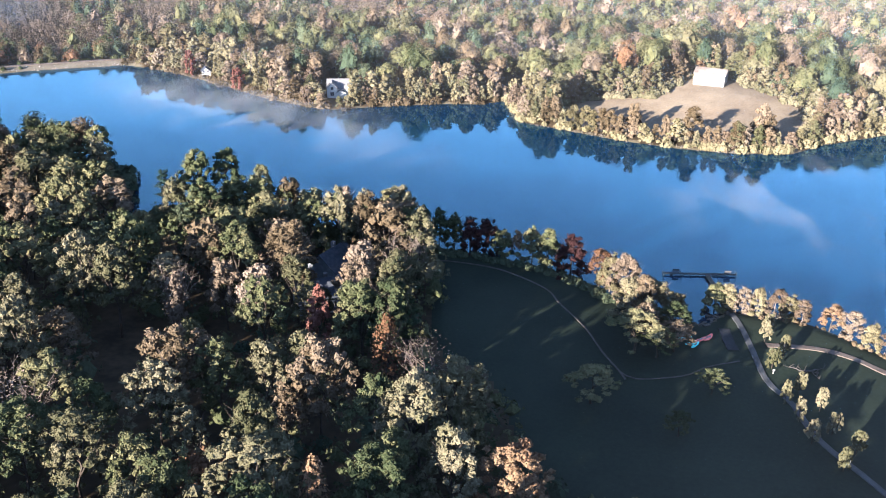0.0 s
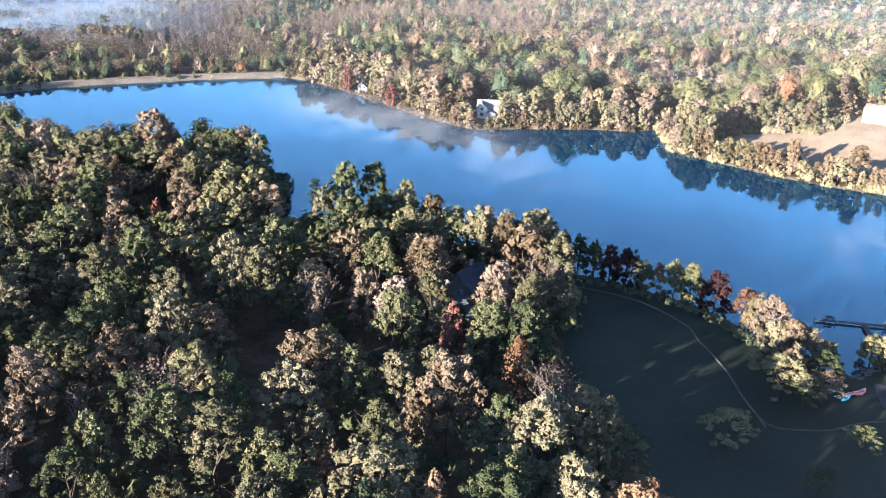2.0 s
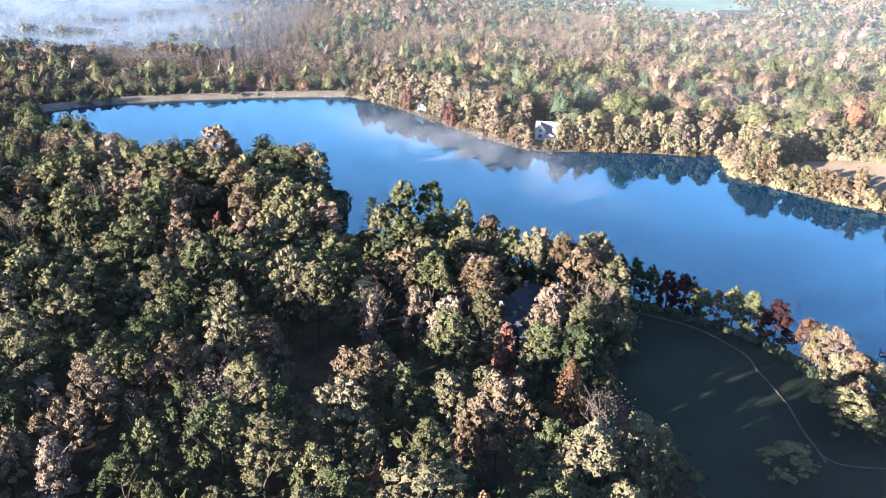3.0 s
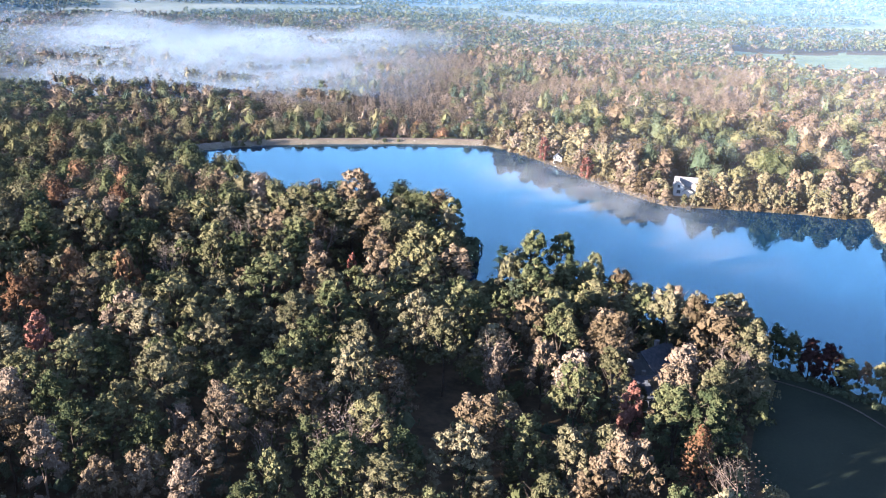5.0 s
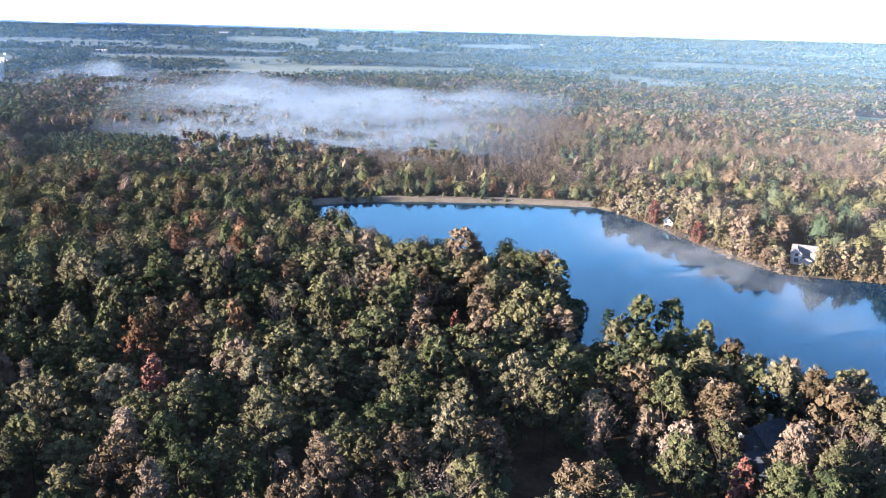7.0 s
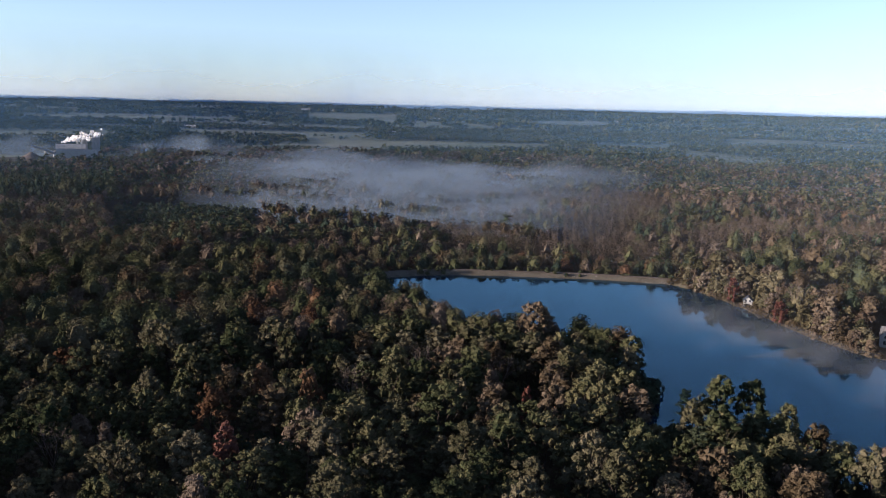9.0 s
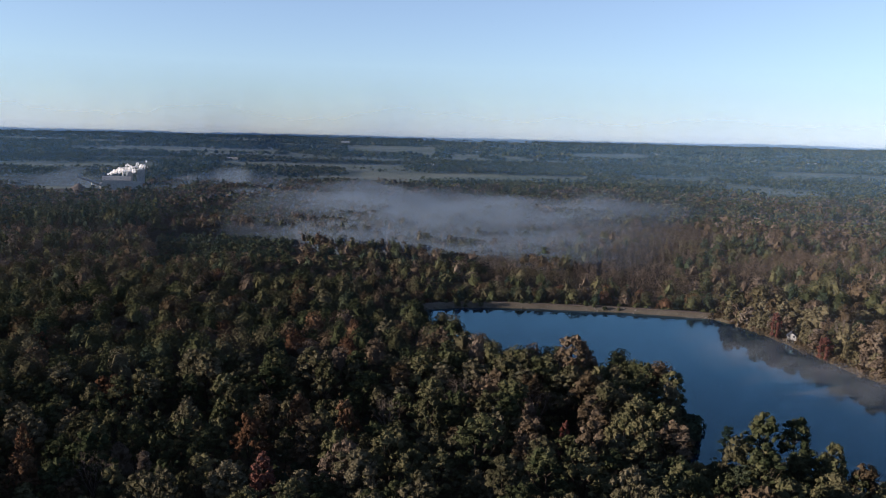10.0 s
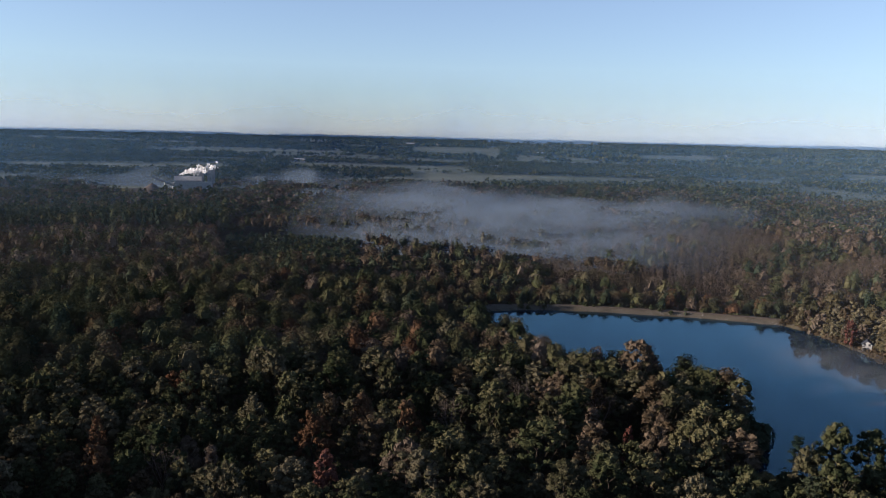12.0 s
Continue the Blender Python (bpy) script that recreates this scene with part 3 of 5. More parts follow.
# larger crowns of the wood, where they stand
STANDING = {
    "oak_tree": [(-63, 205), (-57, 212), (-47, 207), (-32, 191), (-14, 134), (-9, 133), (-32, 136), (-34, 112), (-64, 158), (-62, 163), (-74, 126), (-81, 122), (-81, 114), (-84, 107), (-103, 110), (-113, 107), (-117, 102), (-98, 85), (-97, 91), (-88, 90), (-58, 108), (-65, 100), (-109, 152), (-183, 155), (-90, 150), (-35, 110), (-9, 101), (-6, 91), (-8, 85), (-34, 85), (-55, 92), (-57, 106)],
    "hickory_tree": [(-64, 192), (-39, 180), (-23, 177), (-30, 123), (-38, 121), (-41, 104), (-22, 118), (-62, 145), (-69, 147), (-76, 137), (-77, 107), (-95, 102), (-116, 121), (-132, 100), (-56, 93), (-48, 92), (-129, 159), (-93, 138), (-175, 179), (-170, 163), (-195, 216), (-41, 105), (-25, 96), (-12, 99), (-3, 99), (2, 108), (-2, 92), (2, 89), (-23, 84), (-37, 79), (-66, 102), (-76, 107), (-27, 114), (-31, 125), (-20, 115), (-38, 121)],
    "beech_tree": [(-78, 188), (-42, 148), (-16, 174), (-12, 170), (-16, 147), (-19, 116), (-23, 109), (-64, 126), (-71, 108), (-108, 81), (-81, 81), (-77, 88), (-79, 97), (-162, 135), (-172, 217), (-134, 190), (-133, 237), (-101, 191), (-85, 77), (-18, 109), (-22, 105), (-47, 90)],
    "thin_tree": [(-36, 149), (-97, 78), (-74, 90), (-124, 124), (-73, 80), (-132, 242)],
    "bare_tree": [(-70, 96), (-60, 101), (-144, 160), (-119, 193), (-59, 101), (-69, 97), (-2, 114)],
    "rust_maple": [(-134, 108), (-150, 120), (10, 90), (-30, 88), (-211, 122), (-272, 132)],
    "red_maple": [(-104, 182)],
    "pine_tree": [(-150, 255), (-120, 249), (-55, 210), (-65, 210), (-46, 206), (-31, 192), (-71, 205)],
    "cone_tree": [(-15, 83), (-186, 86)],
}
for kind, spots in STANDING.items():
    for x, y in spots:
        if kind == "red_maple":
            plant(kind, x, y, 13, 0.7)
        elif all(math.hypot(x - a, y - b) > 4.2 for a, b in TAKEN):
            plant(kind, x, y, float(plant_rng.uniform(12.5, 15.5) if kind == "pine_tree" else plant_rng.uniform(17, 21)))


def sun_gap(x, y):
    """Gaps left in mostly unseen woods so that low sun stripes the lawn."""
    across = np.asarray(x) * 0.777 - np.asarray(y) * 0.63
    return (across > -23) & (across < -3) & (rolling(across, across * 0, 3.0) < 0.5)


# ---- the wood near the hovering place: each tree a thing ----
def scatter(rng, x0, x1, y0, y1, gap):
    gx, gy = np.meshgrid(np.arange(x0, x1, gap, dtype=float), np.arange(y0, y1, gap, dtype=float))
    gx[1::2] += gap / 2
    return gx.ravel() + rng.uniform(-0.36, 0.36, gx.size) * gap, gy.ravel() + rng.uniform(-0.36, 0.36, gy.size) * gap


FAR_YARD = np.array([(-51, 322), (-38, 322), (-34, 352), (-53, 352)], float)
BOAT_YARD = np.array([(-112, 366), (-101, 362), (-99, 384), (-113, 384)], float)
HOUSE_YARD = np.array([(-31, 153), (-20, 154), (-18, 172), (-22, 181), (-30, 178)], float)


def wooded(x, y):
    ok = (shore(x, y) > 2.0) & ~inside(MEADOW, x, y) & ~inside(CLEARING, x, y) & ~inside(HOUSE_YARD, x, y) & ~inside(PLANT_YARD, x, y)
    ok &= ~inside(PASTURE, x, y) & ~inside(FAR_YARD, x, y) & ~inside(BOAT_YARD, x, y)
    ok &= (np.hypot(x - 7, y - 131) > 7.5)
    return ok & (off_line(DAM, x, y) > 12)


def lawn_rim(x, y):
    """The rim of the lawn, where no tall tree stands."""
    return (x > -8) & (x < 20) & (y > 121) & (y < 158) | (x > 7) & (x < 20) & (y > 84) & (y < 122)


def bearing(x, y):
    return np.degrees(np.arctan2(-x, y))


TRACK_GAP = np.array([(-69, 154), (-57, 149), (-51, 133), (-49, 118), (-45, 105), (-49, 104), (-56, 123), (-66, 144)], float)
rng = np.random.default_rng(21)
X, Y = scatter(rng, -260, 60, 20, 262, 7.8)
R, A = np.hypot(X, Y), bearing(X, Y)
keep = wooded(X, Y) & (R > 58) & (R < 262) & (A > -16) & (A < 72) & ~inside(TRACK_GAP, X, Y) & (off_line(TRACK_GAP, X, Y, True) > 2.5)
for x, y in TAKEN:
    keep &= np.hypot(X - x, Y - y) > 5.4
SPOTS = list(TAKEN)
X, Y = X[keep], Y[keep]
R0 = np.hypot(X, Y)
mixn, patch = rng.random(len(X)), rolling(X + 40, Y, 34)
tops = rolling(X - 300, Y + 50, 15)
near_shore = shore(X, Y) < 14
by_meadow = off_line(MEADOW, X, Y, True)
for i in np.argsort(np.hypot(X, Y)):
    f = mixn[i] * 0.8 + patch[i] * 0.4
    if near_shore[i] and mixn[i] < 0.08:
        kind = "pine_tree"
    elif f < 0.6:
        kind = "oak_tree"
    elif f < 0.86:
        kind = "hickory_tree"
    elif f < 0.95:
        kind = "beech_tree"
    elif f < 1.0:
        kind = "thin_tree"
    elif f < 1.03:
        kind = "rust_maple"
    elif f < 1.06:
        kind = "bare_tree"
    else:
        kind = "oak_tree"
    if Y[i] > 160 and X[i] > -105 and mixn[i] < 0.75:
        kind = "pine_tree" if mixn[i] < 0.06 else "oak_tree"
    # height for the unseen trees within 74 m, raised to shade the wood beyond
    high = rng.uniform(22, 26) if bearing(X[i], Y[i]) > 32 else rng.uniform(17.5, 21)
    if R0[i] < 74 and sun_gap(X[i], Y[i]) or lawn_rim(X[i], Y[i]):
        continue
    if any(math.hypot(X[i] - a, Y[i] - b) < 7.0 for a, b in SPOTS) and by_meadow[i] > 14:
        continue
    plant(kind, float(X[i]), float(Y[i]), float(high if R0[i] < 74 else rng.uniform(16.5, 20) if by_meadow[i] < 14 else min(rng.uniform(9, 13) + 10 * tops[i], 16 if kind == "pine_tree" else 30)))

for x, y in ((-40, 200), (-33, 193), (-26, 192), (-19, 193), (-13, 195), (-20, 185), (-14, 182), (-9, 188), (-36, 186), (-48, 205), (-8, 178)):
    plant("hickory_tree" if (x + y) % 3 == 0 else "oak_tree", x, y, float(rng.uniform(12, 16)))

# unseen trees under the hovering place, added to block the low sun
X, Y = scatter(rng, -36, 36, -36, 36, 7.4)
for x, y in zip(X, Y):
    if math.hypot(x, y) < 35 and not sun_gap(x, y):
        plant(("oak_tree", "hickory_tree", "oak_tree", "beech_tree", "pine_tree")[int(rng.integers(5))], float(x), float(y), float(rng.uniform(16, 21)))

# ---- trees along the far shore ----
thrice("shore_tree", "cream", 200, "cream-leaved shore tree with foliage down to the water", [(11, 3.4, 0.4), (8, 2.8, 0.2), (13, 3.4, 1)], n=620, size=0.5, clumps=34)
thrice("tawny_shore_tree", "tan", 210, "tawny shore tree with foliage down to the water", [(12, 3.4, 0.4), (9, 3.0, 0.2), (14, 3.6, 1)], n=620, size=0.5, clumps=34)
thrice("rose_shore_tree", "rose", 230, "rose-brown shore tree with foliage down to the water", [(10, 3.2, 0.4), (7, 2.8, 0.2)], n=620, size=0.5, clumps=34)
thrice("olive_shore_tree", "olive", 220, "olive-green shore tree with drooping foliage", [(14, 4.0, 0.6), (11, 3.4, 0.4)], n=620, size=0.5, clumps=34)
USED.update({k: 0 for k in MODELS if k not in USED})
EDGE = LAKE[:22]
srng = np.random.default_rng(31)
for (ax, ay), (bx, by) in zip(EDGE, EDGE[1:]):
    length = math.hypot(bx - ax, by - ay)
    ux, uy = (bx - ax) / length, (by - ay) / length
    for row in (2.5, 7.5, 13.0):
        s = srng.uniform(0, 5)
        while s < length:
            off = row + srng.uniform(-1, 1.5)
            x, y = ax + ux * s - uy * off, ay + uy * s + ux * off
            s += srng.uniform(3.0, 4.4) if row < 3 else srng.uniform(4.2, 7.0) + row * 0.1
            if shore(np.array([x]), np.array([y]))[0] < 1.5 or inside(FAR_YARD, np.array([x]), np.array([y]))[0] or inside(BOAT_YARD, np.array([x]), np.array([y]))[0]:
                continue
            if math.hypot(x + 113, y - 372) < 6 or math.hypot(x + 86, y - 352) < 5.5:
                continue
            if row > 7 and inside(CLEARING, np.array([x]), np.array([y]))[0]:
                continue
            kind = ("shore_tree", "tawny_shore_tree", "olive_shore_tree", "rose_shore_tree")[int(srng.choice(4, p=(0.36, 0.22, 0.2, 0.22)))]
            plant(kind, x, y, float(srng.uniform(6, 10.5) if row < 3 else srng.uniform(6, 13) + row * 0.3))
for (ax, ay), (bx, by) in zip(CLEARING[:9], CLEARING[1:10]):
    for f in (0.15, 0.5, 0.85):
        x, y = ax + (bx - ax) * f, ay + (by - ay) * f
        out = unit(np.array([x - 98, y - 315]))
        for off in (2.0, 6.5):
            plant(("olive_shore_tree", "tawny_shore_tree", "olive_shore_tree")[int(srng.integers(3))], x + out[0] * off + srng.normal(0, 1), y + out[1] * off + srng.normal(0, 1), None, float(srng.uniform(0.8, 1.15)))
for x, y, top in ((66, 295, 13), (85, 288, 12.5), (109, 288, 13.5), (112, 289, 11.5)):
    plant("tawny_shore_tree", x, y, top, 1.15)
plant("red_maple", -112, 374, 12, 1.1, 0, "deep crimson maple above the far shore", 1)
plant("red_maple", -86, 351, 9.5, 1.35, 0, "broad rose-red maple on the far shore", 1)
plant("bare_tree", -82, 357, 19, 0.9, 0, "tall leafless tree with a white trunk")
plant("yellow_poplar", 109, 361, 22, 1.4, 0, "golden yellow tree behind the white barn")
plant("rust_maple", 104, 360, 18, 1.0, 0)

# ---- the woods beyond, too many to count ----
FAR = {k: [] for k in LEAF}
TRUNKS = []


def wood_mass(seed, x, y, tall, wide, per_tree, deep, kinds, size, core=True):
    """Crowns of small leaf clumps for many trees at once, sorted by kind."""
    rng = np.random.default_rng(seed)
    z = height(x, y)
    n = per_tree
    for kind in set(kinds):
        pick = np.nonzero(kinds == kind)[0]
        k = len(pick)
        clumps = 18 if n > 150 else 12 if n > 40 else 5
        u = (np.arange(clumps) + rng.uniform(0, 1, (k, clumps))) / clumps
        g = np.arange(clumps) * 2.4 + rng.normal(0, 0.4, (k, clumps))
        skew = 1 + 0.25 * np.sin(2 * g + rng.random((k, 1)) * 6.283)
        size_of = rng.uniform(0.2, 0.36, (k, clumps)) * (1.1 if clumps > 12 else 1.25 if clumps > 5 else 1.6)
        out = 0.8 * np.sqrt(u) * skew
        if kind == "pine":
            out = 0.75 * u ** 0.8
        cen = np.stack([np.cos(g) * out, np.sin(g) * out, 0.72 - (1.5 if kind == "pine" else 1.2) * u ** 1.4], -1)
        which = rng.integers(0, clumps, (k, n))
        c = np.take_along_axis(cen, which[..., None].repeat(3, -1), 1)
        d = unit(rng.normal(0, 1, (k, n, 3)) + unit(c + [0, 0, 0.3]) * 0.8 + [0, 0, 0.2])
        p = c + d * np.take_along_axis(size_of, which, 1)[..., None] * rng.uniform(0.7, 1.08, (k, n, 1))
        half = tall[pick] * deep
        p = p * np.stack([wide[pick], wide[pick], half], -1)[:, None]
        p += np.stack([x[pick], y[pick], z[pick] + tall[pick] - half], -1)[:, None]
        face = unit(d + unit(c + [0, 0, 0.4]) * 0.35)
        v, f = cards(rng, p.reshape(-1, 3), face.reshape(-1, 3), np.repeat(size * wide[pick], n), loose=0.35)
        if per_tree > 40 and core:
            level = 2 if per_tree > 200 else 1
            dv, df = domes(rng, level, cen, size_of)
            dv = dv * 0.74 * np.stack([wide[pick], wide[pick], half], -1)[:, None] + np.stack([x[pick], y[pick], z[pick] + tall[pick] - half], -1)[:, None]
            v, f = together((v, f), (dv.reshape(-1, 3), df))
            one = rng.random(k)
            FAR[kind].append((v, f, np.concatenate([np.repeat(one, n), np.repeat(one, len(DOMES[level][1]))])))
            continue
        FAR[kind].append((v, f, np.repeat(rng.random(k), n)))


def mixture(rng, x, y, weights, scale):
    names = list(weights)
    w = np.array([weights[k] for k in names], float)
    cum = np.cumsum(w / w.sum())
    f = 0.8 * rng.random(len(x)) + 0.3 * rolling(x, y, scale)
    f = np.argsort(np.argsort(f)) / len(f)
    return np.array(names)[np.searchsorted(cum, f, side="right").clip(0, len(names) - 1)]


def wood_edge(seed):
    """Young trees and bushes that close the wood towards the meadow."""
    rng = np.random.default_rng(seed)
    x, y = scatter(rng, -40, 70, 20, 200, 3.6)
    ok = wooded(x, y) & (off_line(MEADOW, x, y, True) < 13) & (x < 46 - 0.2 * y + 8) & ~lawn_rim(x, y)
    x, y = x[ok], y[ok]
    wood_mass(seed, x, y, rng.uniform(6, 10.5, len(x)), rng.uniform(2.4, 3.4, len(x)), 130, 0.46, np.where(rng.random(len(x)) < 0.7, "green", "olive"), 0.17)


def understory(seed):
    """Low growth under the near wood, in the shade."""
    rng = np.random.default_rng(seed)
    x, y = scatter(rng, -270, 60, 20, 266, 5.6)
    r, a = np.hypot(x, y), bearing(x, y)
    ok = wooded(x, y) & (r > 60) & (r < 268) & (a > -17) & (a < 74) & ~inside(TRACK_GAP, x, y)
    x, y = x[ok], y[ok]
    kinds = np.where(rng.random(len(x)) < 0.6, "green", "pine")
    wood_mass(seed, x, y, rng.uniform(3, 6.5, len(x)), rng.uniform(2.2, 3.4, len(x)), 56, 0.4, kinds, 0.2)


def band(seed, r0, r1, a0, a1, gap, per_tree, weights, tall, wide, size, keep_fn=None, trunk=False, deep=0.36, core=True):
    rng = np.random.default_rng(seed)
    x, y = scatter(rng, -r1, r1, -r1, r1, gap)
    r, a = np.hypot(x, y), bearing(x, y)
    ok = (r >= r0) & (r < r1) & (a >= a0) & (a < a1)
    x, y = x[ok], y[ok]
    ok = wooded(x, y)
    if keep_fn is not None:
        ok &= keep_fn(x, y)
    x, y = x[ok], y[ok]
    h = rng.uniform(*tall, len(x)) * (0.8 + 0.4 * rolling(x + 900, y, 60))
    w = rng.uniform(*wide, len(x))
    e, along = off_line(DAM, x, y), (x + 210) * 0.79 + (y - 352) * 0.61
    below = (e < 90) & ((y - 352) * 0.79 - (x + 210) * 0.61 > 0) & (np.abs(along) < 95)
    h = np.where(below, np.clip(np.minimum(h, rng.uniform(4, 8, len(x)) + 0.09 * e - height(x, y)), 5, None), h)
    far_edge = (shore(x, y) > 15) | (y < 270)
    x, y, h, w = x[far_edge], y[far_edge], h[far_edge], w[far_edge]
    kinds = mixture(rng, x, y, weights, 90)
    wood_mass(seed + 1, x, y, h, w, per_tree, deep, kinds, size, core)
    if trunk:
        z = height(x, y)
        lean = rng.normal(0, 0.5, (len(x), 2))
        TRUNKS.append(np.stack([x, y, z - 0.3, x + lean[:, 0], y + lean[:, 1], z + h * 0.75, h * 0.013, h * 0.006], 1))


# open fields: bearings and distances
OPEN_FIELDS = [(40, 53, 1760, 2000), (28, 45, 1500, 1750), (20, 26, 1600, 1850), (38, 45, 2700, 3250), (24, 30, 2650, 3100), (56, 70, 1700, 1900), (8, 18, 1900, 2200), (48, 62, 2500, 2800)]


def fields(x, y):
    """True where trees stand: belts and copses between long open fields that lie across the view."""
    across, along = x * 0.755 + y * 0.656, -x * 0.656 + y * 0.755
    open_land = rolling(across / 2.2, along, 150) * 0.75 + rolling(across + 400, along + 90, 420) * 0.35
    hedge = np.abs(rolling(across / 2.4, along + 700, 130) - 0.5) < 0.03
    wood = (open_land < np.where(bearing(x, y) < 26, 0.78, 0.6)) | hedge | (rolling(x + 70, y, 45) > 0.84)
    r, a = np.hypot(x, y), bearing(x, y)
    for a0, a1, r0, r1 in OPEN_FIELDS:
        wood &= ~((a > a0 + 2 * rolling(r, r * 0, 60)) & (a < a1) & (r > r0) & (r < r1))
    return wood | ((a > 29) & (a < 40) & (r > 1760) & (r < 1880)) | ((a > 36) & (a < 54) & (r > 2010) & (r < 2090))


def slender_wood(x, y):
    r, a = np.hypot(x, y), bearing(x, y)
    return (r > 470 + 60 * rolling(x, y, 50)) & (r < 640 + 120 * rolling(x + 300, y, 80)) & (a > 4) & (a < 36) & (rolling(x, y + 800, 38) > 0.58)


MIXED = {"pine": 22, "green": 40, "olive": 20, "tan": 13, "grey": 3, "rust": 2}
ACROSS = {"pine": 18, "green": 38, "olive": 12, "tan": 16, "grey": 9, "rose": 6, "rust": 1}
TANNED = {"pine": 20, "green": 28, "olive": 10, "tan": 18, "grey": 14, "rose": 9, "rust": 1}
MIDDLE = {"pine": 28, "green": 30, "olive": 8, "tan": 17, "grey": 13, "rose": 4}
FARLAND = {"pine": 62, "green": 34, "olive": 4}
SLENDER = {"cream": 18, "tan": 8, "grey": 38, "rose": 36}
BELOW_DAM = {"pine": 14, "green": 20, "olive": 22, "tan": 26, "grey": 8, "rust": 10}
LEFT_WOOD = {"pine": 10, "green": 50, "olive": 22, "tan": 12, "grey": 4, "rust": 2}
BROWN = {"pine": 9, "green": 22, "olive": 14, "tan": 20, "cream": 8, "grey": 15, "rose": 10, "rust": 2}
understory(99)
wood_edge(98)
behind_dam = lambda x, y: (y - 352) * 0.79 - (x + 210) * 0.61 > 0
band(101, 262, 460, 22, 74, 8.4, 640, LEFT_WOOD, (12, 20), (4.2, 5.8), 0.1, lambda x, y: ~behind_dam(x, y), True)
band(100, 262, 400, -29, 22, 9.8, 900, ACROSS, (11, 21), (4.6, 6.4), 0.088, lambda x, y: ~behind_dam(x, y), True)
band(102, 400, 470, -29, 22, 10.0, 600, ACROSS, (11, 20), (4.7, 6.4), 0.105, lambda x, y: ~slender_wood(x, y), True)
band(105, 262, 470, 8, 74, 7.6, 420, BELOW_DAM, (11, 16), (3.4, 5.0), 0.12, lambda x, y: behind_dam(x, y) & ~slender_wood(x, y), True)
band(106, 420, 780, 2, 38, 5.6, 150, SLENDER, (11, 16), (2.2, 3.2), 0.16, slender_wood, False, 0.44, False)
band(110, 470, 720, -30, 38, 8.8, 160, TANNED, (10, 17), (3.8, 5.6), 0.165, lambda x, y: ~slender_wood(x, y), True)
band(111, 460, 720, 38, 76, 7.8, 100, BROWN, (9, 15), (3.2, 4.6), 0.22, lambda x, y: (np.hypot(x, y) > 470) & ~((np.hypot(x, y) > 500) & (np.hypot(x, y) < 660) & (bearing(x, y) > 48) & (bearing(x, y) < 57.5)))
band(113, 508, 652, 48.4, 57, 5.6, 60, {"pine": 75, "green": 25}, (4.5, 6.5), (2.2, 3.0), 0.3)
band(112, 660, 800, 57, 76, 8.0, 70, {"pine": 70, "green": 30}, (14, 20), (3.6, 5.0), 0.28)
band(120, 720, 1250, -30, 74, 9.4, 28, MIDDLE, (8, 16), (4.0, 6.0), 0.45, lambda x, y: rolling(x, y, 70) > 0.12)
band(130, 1250, 2300, -30, 74, 12, 10, FARLAND, (6, 10), (4.5, 6.5), 0.7, fields)
band(140, 2300, 4700, -30, 74, 22, 6, FARLAND, (5, 9), (8, 12), 0.9, fields)
# added woods below and behind the hovering place, mostly unseen; they shade the lawn
band(155, 34, 60, -16, 72, 7.5, 110, MIXED, (13, 17), (3.6, 5.0), 0.3, lambda x, y: ~sun_gap(x, y))
band(150, 40, 262, 72, 180, 9.0, 30, MIXED, (15, 21), (4.6, 6.0), 0.55)
band(161, 40, 262, -180, -44, 9.0, 30, MIXED, (15, 21), (4.6, 6.0), 0.55)
band(160, 40, 262, -44, -16, 8.0, 160, MIXED, (14, 18), (3.6, 5.0), 0.22, lambda x, y: ((x < 52 + 16 * rolling(x, y, 14)) | (y < -20)) & ~sun_gap(x, y))
band(170, 262, 700, 74, 180, 30, 20, MIXED, (12, 18), (10, 15), 0.6)
band(180, 262, 700, -180, -30, 30, 20, MIXED, (12, 18), (10, 15), 0.6)
WORDS = {"green": "olive-green oak woods", "olive": "yellowing olive woods", "tan": "tan-brown autumn woods", "rust": "rust-orange trees in the woods",
         "red": "red maples in the woods", "yellow": "yellow trees along the shore", "cream": "cream-leaved trees", "rose": "rose-brown trees", "pine": "dark green pine woods", "grey": "grey half-bare woods"}
for kind, lots in FAR.items():
    if lots:
        me = mesh_of("woods", *together(*[q[:2] for q in lots]), WOODS[kind])
        me.attributes.new("tone", "FLOAT", "FACE").data.foreach_set("value", np.concatenate([q[2] for q in lots]).astype(np.float32))
        tagged(new("woods", me), WORDS[kind] + " stretching to the distance", "woods", kind="stuff")
v, f = tubes(np.concatenate(TRUNKS), 3)
tagged(new("tree_trunks", mesh_of("tree_trunks", v, f, BARK)), "slender trunks of the woods across the lake", "tree trunks", kind="stuff")


# ---- paths, roads and the dam ----
def smooth(points, step=1.5):
    """A rounded line through plan points."""
    p = np.array(points, float)
    q = np.concatenate([[2 * p[0] - p[1]], p, [2 * p[-1] - p[-2]]])
    out = []
    for i in range(1, len(q) - 2):
        a, b, c, d = q[i - 1], q[i], q[i + 1], q[i + 2]
        n = max(2, int(np.linalg.norm(c - b) / step))
        for t in np.arange(n) / n:
            out.append(0.5 * (2 * b + (c - a) * t + (2 * a - 5 * b + 4 * c - d) * t * t + (3 * b - a - 3 * c + d) * t ** 3))
    out.append(p[-1])
    return np.array(out)


